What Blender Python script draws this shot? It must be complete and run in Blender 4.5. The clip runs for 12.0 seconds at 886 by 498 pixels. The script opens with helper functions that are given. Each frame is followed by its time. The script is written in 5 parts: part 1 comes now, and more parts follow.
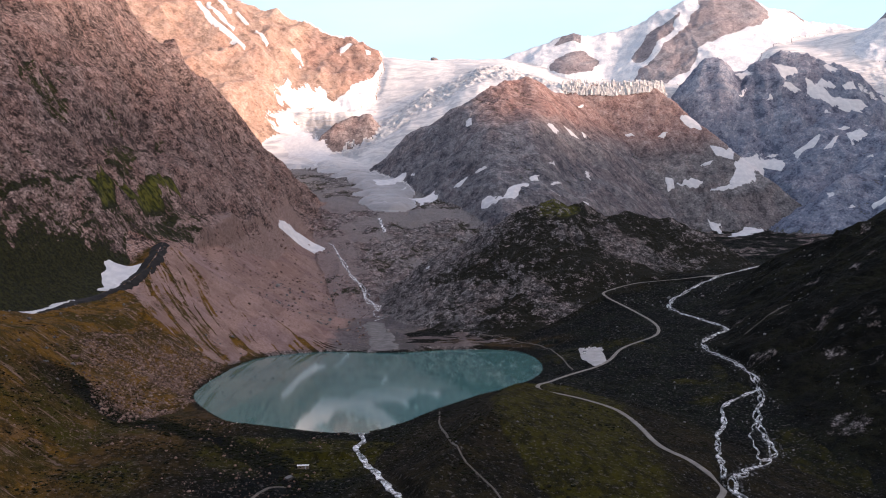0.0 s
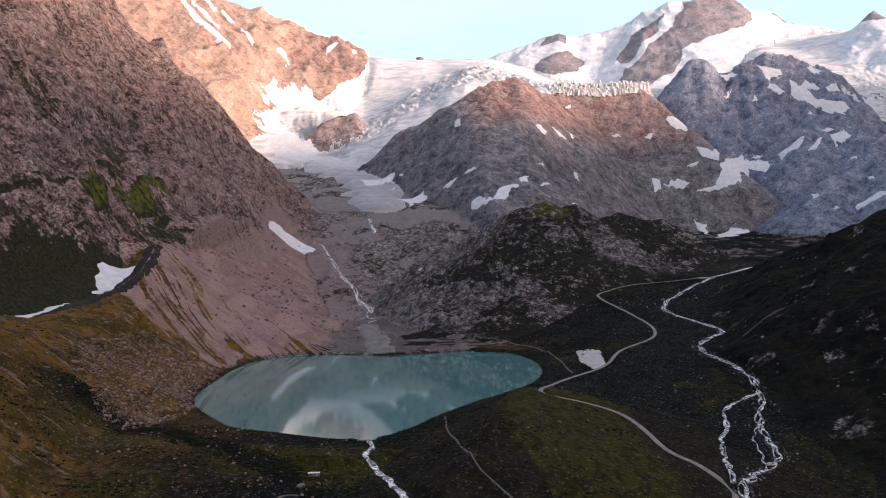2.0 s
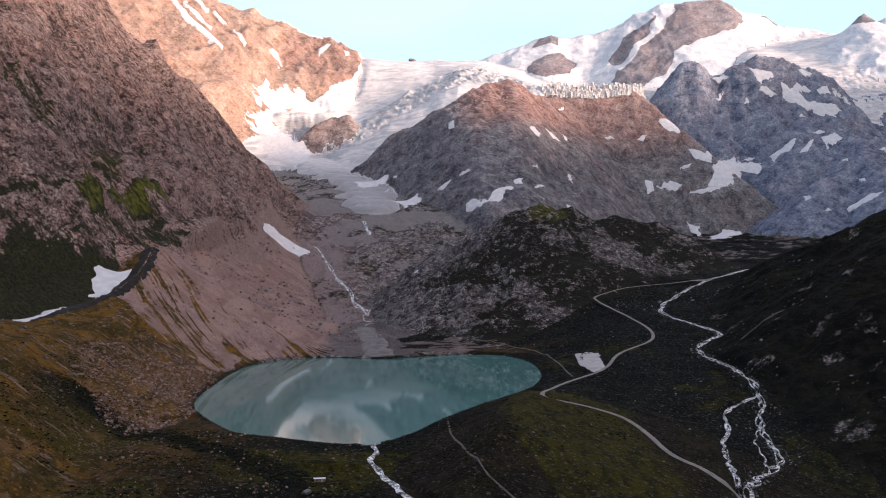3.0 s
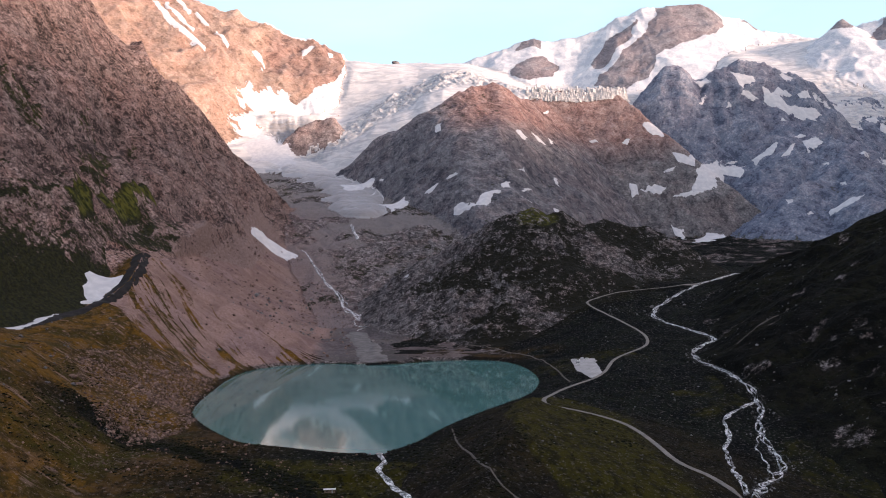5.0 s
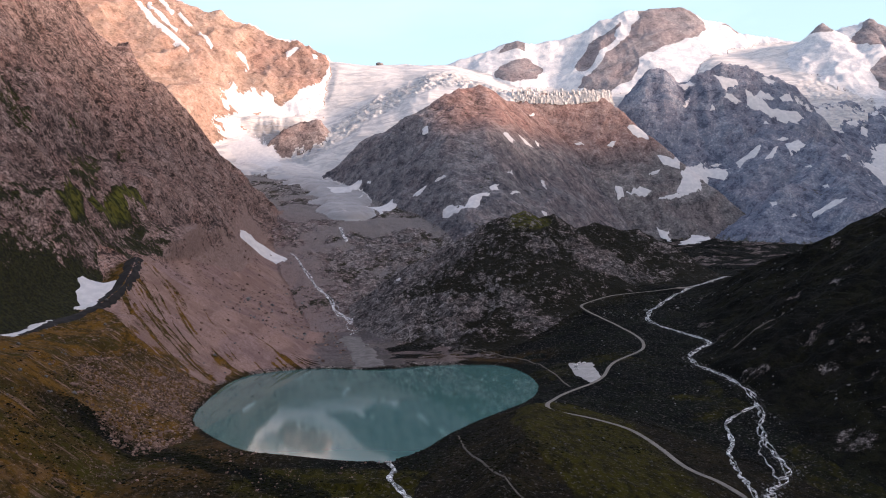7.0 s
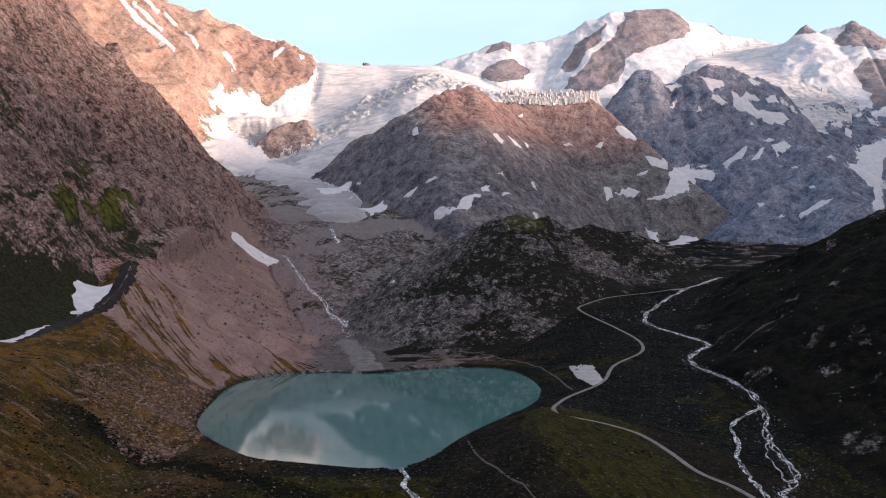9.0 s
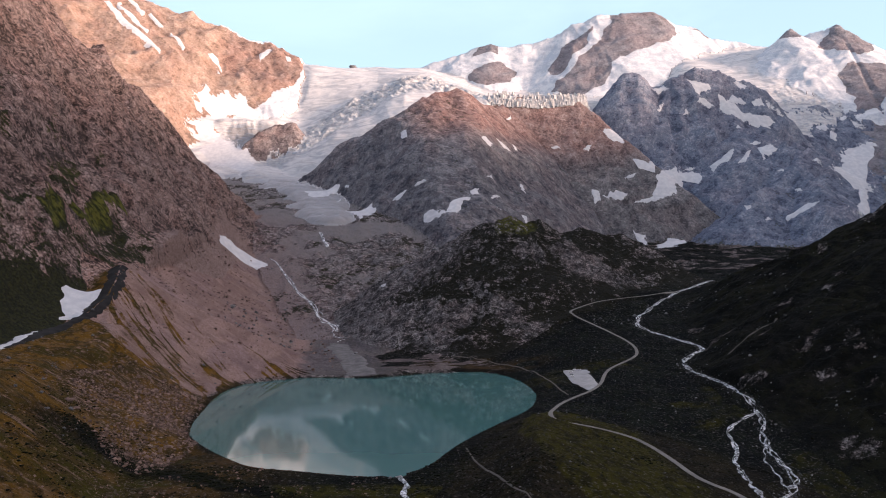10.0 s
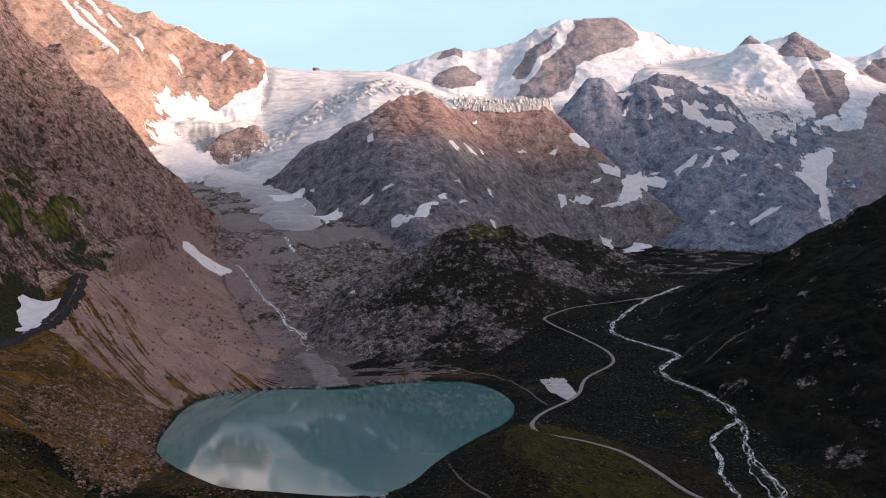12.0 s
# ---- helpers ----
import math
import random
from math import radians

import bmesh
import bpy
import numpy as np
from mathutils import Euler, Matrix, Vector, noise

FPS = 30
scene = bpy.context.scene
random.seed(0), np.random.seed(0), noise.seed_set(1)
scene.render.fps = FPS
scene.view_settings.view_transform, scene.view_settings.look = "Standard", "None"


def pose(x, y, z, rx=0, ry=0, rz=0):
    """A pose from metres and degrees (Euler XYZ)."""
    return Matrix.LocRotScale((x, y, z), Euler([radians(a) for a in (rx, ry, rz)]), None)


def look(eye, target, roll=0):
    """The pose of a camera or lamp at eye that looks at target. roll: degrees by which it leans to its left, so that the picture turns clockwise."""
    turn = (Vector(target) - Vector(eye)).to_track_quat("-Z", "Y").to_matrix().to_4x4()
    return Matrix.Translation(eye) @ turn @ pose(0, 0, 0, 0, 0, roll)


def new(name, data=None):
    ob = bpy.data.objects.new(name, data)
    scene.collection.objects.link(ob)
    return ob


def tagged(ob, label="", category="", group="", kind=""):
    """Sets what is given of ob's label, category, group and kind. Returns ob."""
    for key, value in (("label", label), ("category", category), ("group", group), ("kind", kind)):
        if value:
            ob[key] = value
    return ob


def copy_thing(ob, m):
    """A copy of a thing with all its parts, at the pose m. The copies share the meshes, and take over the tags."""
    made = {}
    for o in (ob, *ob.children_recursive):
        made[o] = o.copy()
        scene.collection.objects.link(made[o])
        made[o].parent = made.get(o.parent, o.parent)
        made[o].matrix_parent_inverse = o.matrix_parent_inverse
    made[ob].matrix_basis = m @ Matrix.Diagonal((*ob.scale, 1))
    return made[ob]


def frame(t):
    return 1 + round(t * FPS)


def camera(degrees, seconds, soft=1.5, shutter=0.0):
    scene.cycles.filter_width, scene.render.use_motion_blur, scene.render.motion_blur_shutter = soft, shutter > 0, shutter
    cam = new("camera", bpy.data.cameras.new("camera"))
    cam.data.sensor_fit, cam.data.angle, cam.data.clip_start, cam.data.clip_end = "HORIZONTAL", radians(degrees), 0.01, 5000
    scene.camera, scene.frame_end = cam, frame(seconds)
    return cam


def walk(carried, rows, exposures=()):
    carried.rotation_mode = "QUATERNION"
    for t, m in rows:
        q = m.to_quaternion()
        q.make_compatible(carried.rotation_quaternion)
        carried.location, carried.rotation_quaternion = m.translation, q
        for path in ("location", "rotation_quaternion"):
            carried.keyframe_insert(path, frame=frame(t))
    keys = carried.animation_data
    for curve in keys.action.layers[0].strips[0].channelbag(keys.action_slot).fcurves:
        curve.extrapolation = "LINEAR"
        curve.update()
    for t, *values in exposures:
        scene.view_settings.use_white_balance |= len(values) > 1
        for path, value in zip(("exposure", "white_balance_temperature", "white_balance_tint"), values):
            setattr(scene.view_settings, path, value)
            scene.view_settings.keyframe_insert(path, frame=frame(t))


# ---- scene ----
cam = camera(56.49, 12.0, soft=1.05)
PATH = [
    (0, (60.27, -3.04, 143.35), (53.191, 96.707, 142.420), -0.70),
    (0.5, (55.39, -2.88, 144.69), (48.875, 96.898, 143.650), -0.68),
    (1, (50.54, -2.95, 145.85), (44.557, 96.865, 144.760), -0.66),
    (1.5, (45.57, -2.77, 147.00), (40.148, 97.078, 145.893), -0.65),
    (2, (40.64, -2.55, 148.31), (35.766, 97.320, 147.211), -0.65),
    (2.5, (35.55, -2.40, 149.51), (31.260, 97.507, 148.491), -0.65),
    (3, (30.63, -2.15, 150.75), (26.911, 97.774, 149.778), -0.66),
    (5, (10.57, -1.03, 155.74), (9.341, 98.961, 154.942), -0.69),
    (5.5, (5.36, -0.56, 156.78), (4.741, 99.434, 156.015), -0.68),
    (6, (0.00, 0.00, 157.94), (-0.002, 99.997, 157.203), -0.69),
    (6.5, (-5.24, 0.42, 159.06), (-4.643, 100.417, 158.347), -0.71),
    (7, (-10.37, 0.96, 160.36), (-9.206, 100.952, 159.645), -0.73),
    (9, (-31.53, 4.53, 164.52), (-28.284, 104.470, 163.757), -0.83),
    (9.5, (-36.58, 7.37, 165.77), (-32.609, 107.291, 165.147), -0.86),
    (10, (-41.23, 11.34, 166.83), (-36.198, 111.212, 166.314), -0.90),
    (10.5, (-45.39, 16.21, 167.90), (-39.263, 116.024, 167.525), -0.94),
    (11, (-48.88, 22.15, 168.88), (-41.548, 121.876, 168.607), -0.97),
    (11.5, (-52.13, 28.28, 170.01), (-43.476, 127.908, 169.794), -1.01),
    (12, (-55.09, 34.65, 171.04), (-45.426, 134.183, 170.871), -0.99),
]
walk(cam, [(t, look(eye, target, roll)) for t, eye, target, roll in PATH], [(0, 1.83), (3, 1.79), (6, 1.74), (9, 1.67), (12, 1.53)])

# ---- world and sun: evening, sun low behind the western range, thin cloud ----
SUN_TURN, SUN_HEIGHT = 112.0, 12.0  # degrees clockwise from +y, degrees above the horizon
world = bpy.data.worlds.new("evening_sky")
scene.world = world
world.use_nodes = True


def wire_world(nt):
    nt.nodes.clear()
    out, back = nt.nodes.new("ShaderNodeOutputWorld"), nt.nodes.new("ShaderNodeBackground")
    sky = nt.nodes.new("ShaderNodeTexSky")
    sky.sky_type, sky.sun_disc = "NISHITA", False
    sky.sun_elevation, sky.sun_rotation = radians(14), radians(SUN_TURN)
    sky.altitude, sky.air_density, sky.dust_density, sky.ozone_density = 2000, 1.0, 0.4, 1.5
    coord, stretch = nt.nodes.new("ShaderNodeTexCoord"), nt.nodes.new("ShaderNodeMapping")
    stretch.inputs["Scale"].default_value = (1.0, 1.0, 2.6)
    cloud, edge = nt.nodes.new("ShaderNodeTexNoise"), nt.nodes.new("ShaderNodeMapRange")
    cloud.inputs["Scale"].default_value, cloud.inputs["Detail"].default_value = 2.3, 6.0
    cloud.inputs["Roughness"].default_value, cloud.inputs["Distortion"].default_value = 0.55, 0.4
    edge.inputs["From Min"].default_value, edge.inputs["From Max"].default_value = 0.50, 0.72
    edge.inputs["To Min"].default_value, edge.inputs["To Max"].default_value = 0.58, 0.74
    # the veil is thin and pale low over the peaks, a lit grey deck overhead
    parts, rise, deck = nt.nodes.new("ShaderNodeSeparateXYZ"), nt.nodes.new("ShaderNodeMapRange"), nt.nodes.new("ShaderNodeMix")
    rise.interpolation_type, deck.data_type = "SMOOTHSTEP", "RGBA"
    rise.inputs["From Min"].default_value, rise.inputs["From Max"].default_value = 0.28, 0.75
    deck.inputs["A"].default_value, deck.inputs["B"].default_value = (4.4, 5.7, 6.15, 1), (3.10, 3.98, 5.9, 1)
    mix = nt.nodes.new("ShaderNodeMix")
    mix.data_type = "RGBA"
    nt.links.new(coord.outputs["Generated"], parts.inputs["Vector"])
    nt.links.new(parts.outputs["Z"], rise.inputs["Value"])
    nt.links.new(rise.outputs["Result"], deck.inputs["Factor"])
    # cloud on the sun's side glows, bright and warm
    side, near, glow = nt.nodes.new("ShaderNodeVectorMath"), nt.nodes.new("ShaderNodeMapRange"), nt.nodes.new("ShaderNodeMix")
    side.operation, near.interpolation_type, glow.data_type = "DOT_PRODUCT", "SMOOTHSTEP", "RGBA"
    side.inputs[1].default_value = (math.sin(radians(SUN_TURN)), math.cos(radians(SUN_TURN)), 0.0)
    near.inputs["From Min"].default_value, near.inputs["From Max"].default_value = 0.15, 0.85
    glow.inputs["B"].default_value = (15.5, 11.6, 9.8, 1)
    nt.links.new(coord.outputs["Generated"], side.inputs[0])
    nt.links.new(side.outputs["Value"], near.inputs["Value"])
    nt.links.new(near.outputs["Result"], glow.inputs["Factor"])
    # lone clouds higher up, lit from below
    band, tuft, lit = nt.nodes.new("ShaderNodeMapRange"), nt.nodes.new("ShaderNodeMapRange"), nt.nodes.new("ShaderNodeMix")
    both = nt.nodes.new("ShaderNodeMath")
    both.operation, lit.data_type = "MULTIPLY", "RGBA"
    band.inputs["From Min"].default_value, band.inputs["From Max"].default_value = 0.30, 0.42
    tuft.inputs["From Min"].default_value, tuft.inputs["From Max"].default_value = 0.50, 0.66
    lit.inputs["B"].default_value = (6.4, 5.2, 4.8, 1)
    nt.links.new(parts.outputs["Z"], band.inputs["Value"])
    nt.links.new(cloud.outputs["Fac"], tuft.inputs["Value"])
    nt.links.new(band.outputs["Result"], both.inputs[0])
    nt.links.new(tuft.outputs["Result"], both.inputs[1])
    nt.links.new(both.outputs["Value"], lit.inputs["Factor"])
    nt.links.new(deck.outputs["Result"], lit.inputs["A"])
    nt.links.new(lit.outputs["Result"], glow.inputs["A"])
    nt.links.new(glow.outputs["Result"], mix.inputs["B"])
    nt.links.new(coord.outputs["Generated"], stretch.inputs["Vector"])
    nt.links.new(stretch.outputs["Vector"], cloud.inputs["Vector"])
    nt.links.new(cloud.outputs["Fac"], edge.inputs["Value"])
    nt.links.new(edge.outputs["Result"], mix.inputs["Factor"])
    nt.links.new(sky.outputs["Color"], mix.inputs["A"])
    nt.links.new(mix.outputs["Result"], back.inputs["Color"])
    back.inputs["Strength"].default_value = 0.07
    nt.links.new(back.outputs["Background"], out.inputs["Surface"])


wire_world(world.node_tree)
sun = new("sun", bpy.data.lights.new("sun", "SUN"))
sun.data.energy, sun.data.angle, sun.data.color = 3.15, radians(9), (1.0, 0.70, 0.55)
_a, _e = radians(SUN_TURN), radians(SUN_HEIGHT)
sun.matrix_world = look((3000 * math.sin(_a), 3000 * math.cos(_a), 1500),
                        (3000 * math.sin(_a) - math.cos(_e) * math.sin(_a), 3000 * math.cos(_a) - math.cos(_e) * math.cos(_a), 1500 - math.sin(_e)))


# ---- materials ----
class Wires:
    """Short forms for node trees."""

    def __init__(self, name):
        self.mat = bpy.data.materials.new(name)
        self.mat.use_nodes = True
        self.nt = self.mat.node_tree
        self.shader = self.nt.nodes["Principled BSDF"]
        self.place = self.node("ShaderNodeNewGeometry").outputs["Position"]
        self.normal = self.place.node.outputs["Normal"]

    def node(self, kind, **values):
        n = self.nt.nodes.new(kind)
        for key, value in values.items():
            setattr(n, key, value)
        return n

    def put(self, socket, value):
        if hasattr(value, "is_linked"):
            self.nt.links.new(value, socket)
        elif isinstance(value, (tuple, list)) and len(value) == 3 and socket.type == "RGBA":
            socket.default_value = (*value, 1)
        else:
            socket.default_value = value

    def noise(self, size, detail=4.0, rough=0.55, stretch=None, twist=0.0):
        n = self.node("ShaderNodeTexNoise")
        vector = self.place
        if stretch:
            m = self.node("ShaderNodeMapping")
            self.put(m.inputs["Vector"], self.place)
            m.inputs["Scale"].default_value, m.inputs["Rotation"].default_value = stretch[:3], (0, 0, stretch[3] if len(stretch) > 3 else 0)
            vector = m.outputs["Vector"]
        self.put(n.inputs["Vector"], vector)
        n.inputs["Scale"].default_value, n.inputs["Detail"].default_value, n.inputs["Roughness"].default_value = 1 / size, detail, rough
        n.inputs["Distortion"].default_value = twist
        return n.outputs["Fac"]

    def bedded(self, size, dip, lengths, detail=5.0, rough=0.62, twist=0.4):
        """Noise drawn out along beds that fall to +x by dip degrees."""
        m, n = self.node("ShaderNodeMapping", vector_type="TEXTURE"), self.node("ShaderNodeTexNoise")
        self.put(m.inputs["Vector"], self.place)
        m.inputs["Rotation"].default_value, m.inputs["Scale"].default_value = (0, radians(dip), 0), lengths
        self.put(n.inputs["Vector"], m.outputs["Vector"])
        n.inputs["Scale"].default_value, n.inputs["Detail"].default_value = 1 / size, detail
        n.inputs["Roughness"].default_value, n.inputs["Distortion"].default_value = rough, twist
        return n.outputs["Fac"]

    def cells(self, size, stretch=(1, 1, 1), turn=0.0, twist=0.5):
        """Broken blocks: a random grey for each, and the distance from its middle."""
        wave = self.node("ShaderNodeTexNoise")
        self.put(wave.inputs["Vector"], self.place)
        wave.inputs["Scale"].default_value, wave.inputs["Detail"].default_value = 0.7 / size, 3.0
        push, m, n = self.node("ShaderNodeVectorMath", operation="MULTIPLY_ADD"), self.node("ShaderNodeMapping"), self.node("ShaderNodeTexVoronoi", feature="F1")
        self.put(push.inputs[0], wave.outputs["Color"])
        push.inputs[1].default_value = (2 * twist * size,) * 3
        self.put(push.inputs[2], self.place)
        self.put(m.inputs["Vector"], push.outputs[0])
        m.inputs["Scale"].default_value, m.inputs["Rotation"].default_value = stretch, (0.3, 0.2, turn)
        self.put(n.inputs["Vector"], m.outputs["Vector"])
        n.inputs["Scale"].default_value = 1 / size
        grey = self.node("ShaderNodeSeparateColor")
        self.put(grey.inputs[0], n.outputs["Color"])
        return grey.outputs[0], n.outputs["Distance"]

    def math(self, how, a, b=0.5, c=None):
        n = self.node("ShaderNodeMath", operation=how)
        self.put(n.inputs[0], a)
        self.put(n.inputs[1], b)
        if c is not None:
            self.put(n.inputs[2], c)
        return n.outputs[0]

    def span(self, value, a, b, lo=0.0, hi=1.0):
        n = self.node("ShaderNodeMapRange", interpolation_type="SMOOTHSTEP")
        self.put(n.inputs["Value"], value)
        for key, v in (("From Min", a), ("From Max", b), ("To Min", lo), ("To Max", hi)):
            self.put(n.inputs[key], v)
        return n.outputs["Result"]

    def mix(self, factor, a, b, blend="MIX"):
        n = self.node("ShaderNodeMix", data_type="RGBA", blend_type=blend)
        self.put(n.inputs["Factor"], factor)
        self.put(n.inputs["A"], a)
        self.put(n.inputs["B"], b)
        return n.outputs["Result"]

    def attr(self, name):
        return self.node("ShaderNodeAttribute", attribute_name=name).outputs["Fac"]

    def up(self):
        n = self.node("ShaderNodeSeparateXYZ")
        self.put(n.inputs[0], self.normal)
        return n.outputs["Z"]

    def bump(self, height, strength, metres, under=None):
        n = self.node("ShaderNodeBump")
        self.put(n.inputs["Height"], height)
        n.inputs["Strength"].default_value, n.inputs["Distance"].default_value = strength, metres
        if under is not None:
            self.put(n.inputs["Normal"], under)
        return n.outputs["Normal"]

    def finish(self, colour, rough=0.9, normal=None, spec=0.2):
        self.put(self.shader.inputs["Base Color"], colour)
        self.put(self.shader.inputs["Roughness"], rough)
        self.put(self.shader.inputs["Specular IOR Level"], spec)
        if normal is not None:
            self.put(self.shader.inputs["Normal"], normal)
        return self.mat


def scaled(colour, k):
    return tuple(k * v for v in colour)


def stone_surface(w, dark, mid, light, grain, lean, split=1.0, dip=38.0):
    """Colour and height of bare rock: faint beds, streaks along the dip, chips, and fine dark cracks between them."""
    broad = w.noise(170 * grain, 3, 0.5, None, 0.6)
    tone = w.noise(34 * grain, 9, 0.66, None, 0.3)
    fine, tiny = w.noise(5.5 * grain, 6, 0.70), w.noise(1.6, 3, 0.6)
    streak, rib = w.bedded(9 * grain, dip, (2.0, 1.3, 1.0), 5, 0.70), w.bedded(30 * grain, dip + 9, (3.0, 1.5, 1.0), 7, 0.66)
    block, off = w.cells(15 * grain, (1.0, 0.6, 1.3), lean, 0.35)
    chip, chip_off = w.cells(4.6 * grain, (1.0, 0.7, 1.2), -lean, 0.35)
    mixed = w.math("ADD", w.math("MULTIPLY", tone, 0.60), w.math("MULTIPLY", fine, 0.40))
    # block and chip tones also stand in for lit and shaded facets
    jumble = w.math("ADD", w.math("MULTIPLY", w.math("SUBTRACT", block, 0.5), 0.06 + 0.11 * split), w.math("MULTIPLY", w.math("SUBTRACT", chip, 0.5), 0.06 + 0.16 * split))
    run = w.math("ADD", w.math("MULTIPLY", w.math("SUBTRACT", streak, 0.5), 0.34), w.math("MULTIPLY", w.math("SUBTRACT", rib, 0.5), 0.42))
    body = w.math("ADD", w.math("ADD", w.math("MULTIPLY", mixed, 1.35), -0.175), w.math("MULTIPLY", w.math("SUBTRACT", broad, 0.5), 0.22))
    # hollows are painted darker, as if in shade
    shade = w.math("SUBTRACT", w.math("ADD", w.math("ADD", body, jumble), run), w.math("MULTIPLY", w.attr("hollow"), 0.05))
    colour = w.mix(w.span(shade, 0.33, 0.50), dark, mid)
    colour = w.mix(w.span(shade, 0.51, 0.68), colour, light)
    # beds of redder and greyer stone
    colour = w.mix(w.span(w.noise(120 * grain, 5, 0.6, None, 0.9), 0.46, 0.60, 0.0, 0.5), colour, w.mix(1.0, colour, (1.10, 0.94, 0.90), "MULTIPLY"))
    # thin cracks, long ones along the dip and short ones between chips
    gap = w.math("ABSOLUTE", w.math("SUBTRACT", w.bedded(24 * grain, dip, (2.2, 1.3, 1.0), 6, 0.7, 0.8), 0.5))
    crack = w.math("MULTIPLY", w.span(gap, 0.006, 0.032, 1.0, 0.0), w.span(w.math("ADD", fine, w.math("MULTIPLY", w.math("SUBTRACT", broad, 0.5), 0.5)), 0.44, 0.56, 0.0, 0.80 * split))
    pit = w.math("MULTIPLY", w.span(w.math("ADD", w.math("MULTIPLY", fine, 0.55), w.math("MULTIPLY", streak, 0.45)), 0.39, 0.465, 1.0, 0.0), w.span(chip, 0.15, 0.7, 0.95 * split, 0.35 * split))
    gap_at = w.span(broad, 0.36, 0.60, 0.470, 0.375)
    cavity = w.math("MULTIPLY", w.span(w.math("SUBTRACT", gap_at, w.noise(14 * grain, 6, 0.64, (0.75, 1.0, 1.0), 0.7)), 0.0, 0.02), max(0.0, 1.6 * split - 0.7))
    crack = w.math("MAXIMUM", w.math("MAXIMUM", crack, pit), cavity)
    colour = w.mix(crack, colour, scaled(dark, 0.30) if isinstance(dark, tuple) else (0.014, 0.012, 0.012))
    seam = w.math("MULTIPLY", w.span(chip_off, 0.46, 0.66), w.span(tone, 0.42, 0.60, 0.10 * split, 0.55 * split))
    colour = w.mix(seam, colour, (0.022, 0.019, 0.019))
    high = w.math("ADD", w.math("MULTIPLY", rib, 0.5), w.math("ADD", w.math("MULTIPLY", mixed, 0.5), w.math("ADD", w.math("MULTIPLY", w.math("SUBTRACT", block, off), 0.12), w.math("MULTIPLY", w.math("SUBTRACT", chip, chip_off), 0.10))))
    high = w.math("SUBTRACT", w.math("ADD", high, w.math("MULTIPLY", streak, 0.3)), w.math("MULTIPLY", crack, 0.15))
    return colour, mixed, fine, tiny, high


def snow_over(w, colour, tone, fine, high):
    snow = w.span(w.math("ADD", w.attr("snow"), w.math("MULTIPLY", w.math("SUBTRACT", tone, 0.5), 1.7)), 0.46, 0.54)
    colour = w.mix(snow, colour, w.mix(w.span(tone, 0.44, 0.56), (0.40, 0.43, 0.48), (0.57, 0.58, 0.60)))
    return colour, w.math("MULTIPLY", high, w.span(snow, 0.0, 1.0, 1.0, 0.15))


def crag(name, dark, mid, light, turf, heath, grain=1.0, relief_metres=6.0, lean=0.7, red=None, split=1.0, dip=38.0):
    """Mountain rock with turf on its ledges ('veg'), loose debris ('scree') and lying snow ('snow')."""
    w = Wires(name)
    tint = tuple(w.mix(w.attr("pink"), a, b) for a, b in zip((dark, mid, light), red)) if red else (dark, mid, light)
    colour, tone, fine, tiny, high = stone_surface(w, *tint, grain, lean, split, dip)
    grit = w.mix(w.span(fine, 0.34, 0.66), w.mix(0.3, tint[1], dark), w.mix(0.4, tint[1], tint[2]))
    colour = w.mix(w.span(w.math("ADD", w.attr("scree"), w.math("MULTIPLY", w.math("SUBTRACT", tone, 0.5), 2.2)), 0.30, 0.62), colour, grit)
    flat = w.span(w.up(), 0.45, 0.90, -0.20, 0.14)
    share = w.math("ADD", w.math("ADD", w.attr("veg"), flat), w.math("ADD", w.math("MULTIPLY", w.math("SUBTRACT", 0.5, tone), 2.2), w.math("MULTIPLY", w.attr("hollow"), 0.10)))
    comb = w.bedded(7 * grain, dip, (4.0, 1.5, 1.0), 5, 0.65)
    share = w.math("ADD", share, w.math("MULTIPLY", w.math("SUBTRACT", comb, 0.5), 1.1))
    green = w.mix(w.span(fine, 0.40, 0.58), turf, heath)
    lush = w.span(w.math("ADD", w.attr("lush"), w.math("MULTIPLY", w.math("SUBTRACT", tone, 0.5), 2.4)), 0.35, 0.85)
    green = w.mix(lush, green, w.mix(w.span(comb, 0.40, 0.60), (0.020, 0.026, 0.007), (0.095, 0.095, 0.018)))
    colour = w.mix(w.span(share, 0.40, 0.56), colour, green)
    colour, high = snow_over(w, colour, tone, fine, high)
    return w.finish(colour, 0.92, w.bump(tiny, 0.4, 0.5, w.bump(high, 1.0, relief_metres)), 0.12)


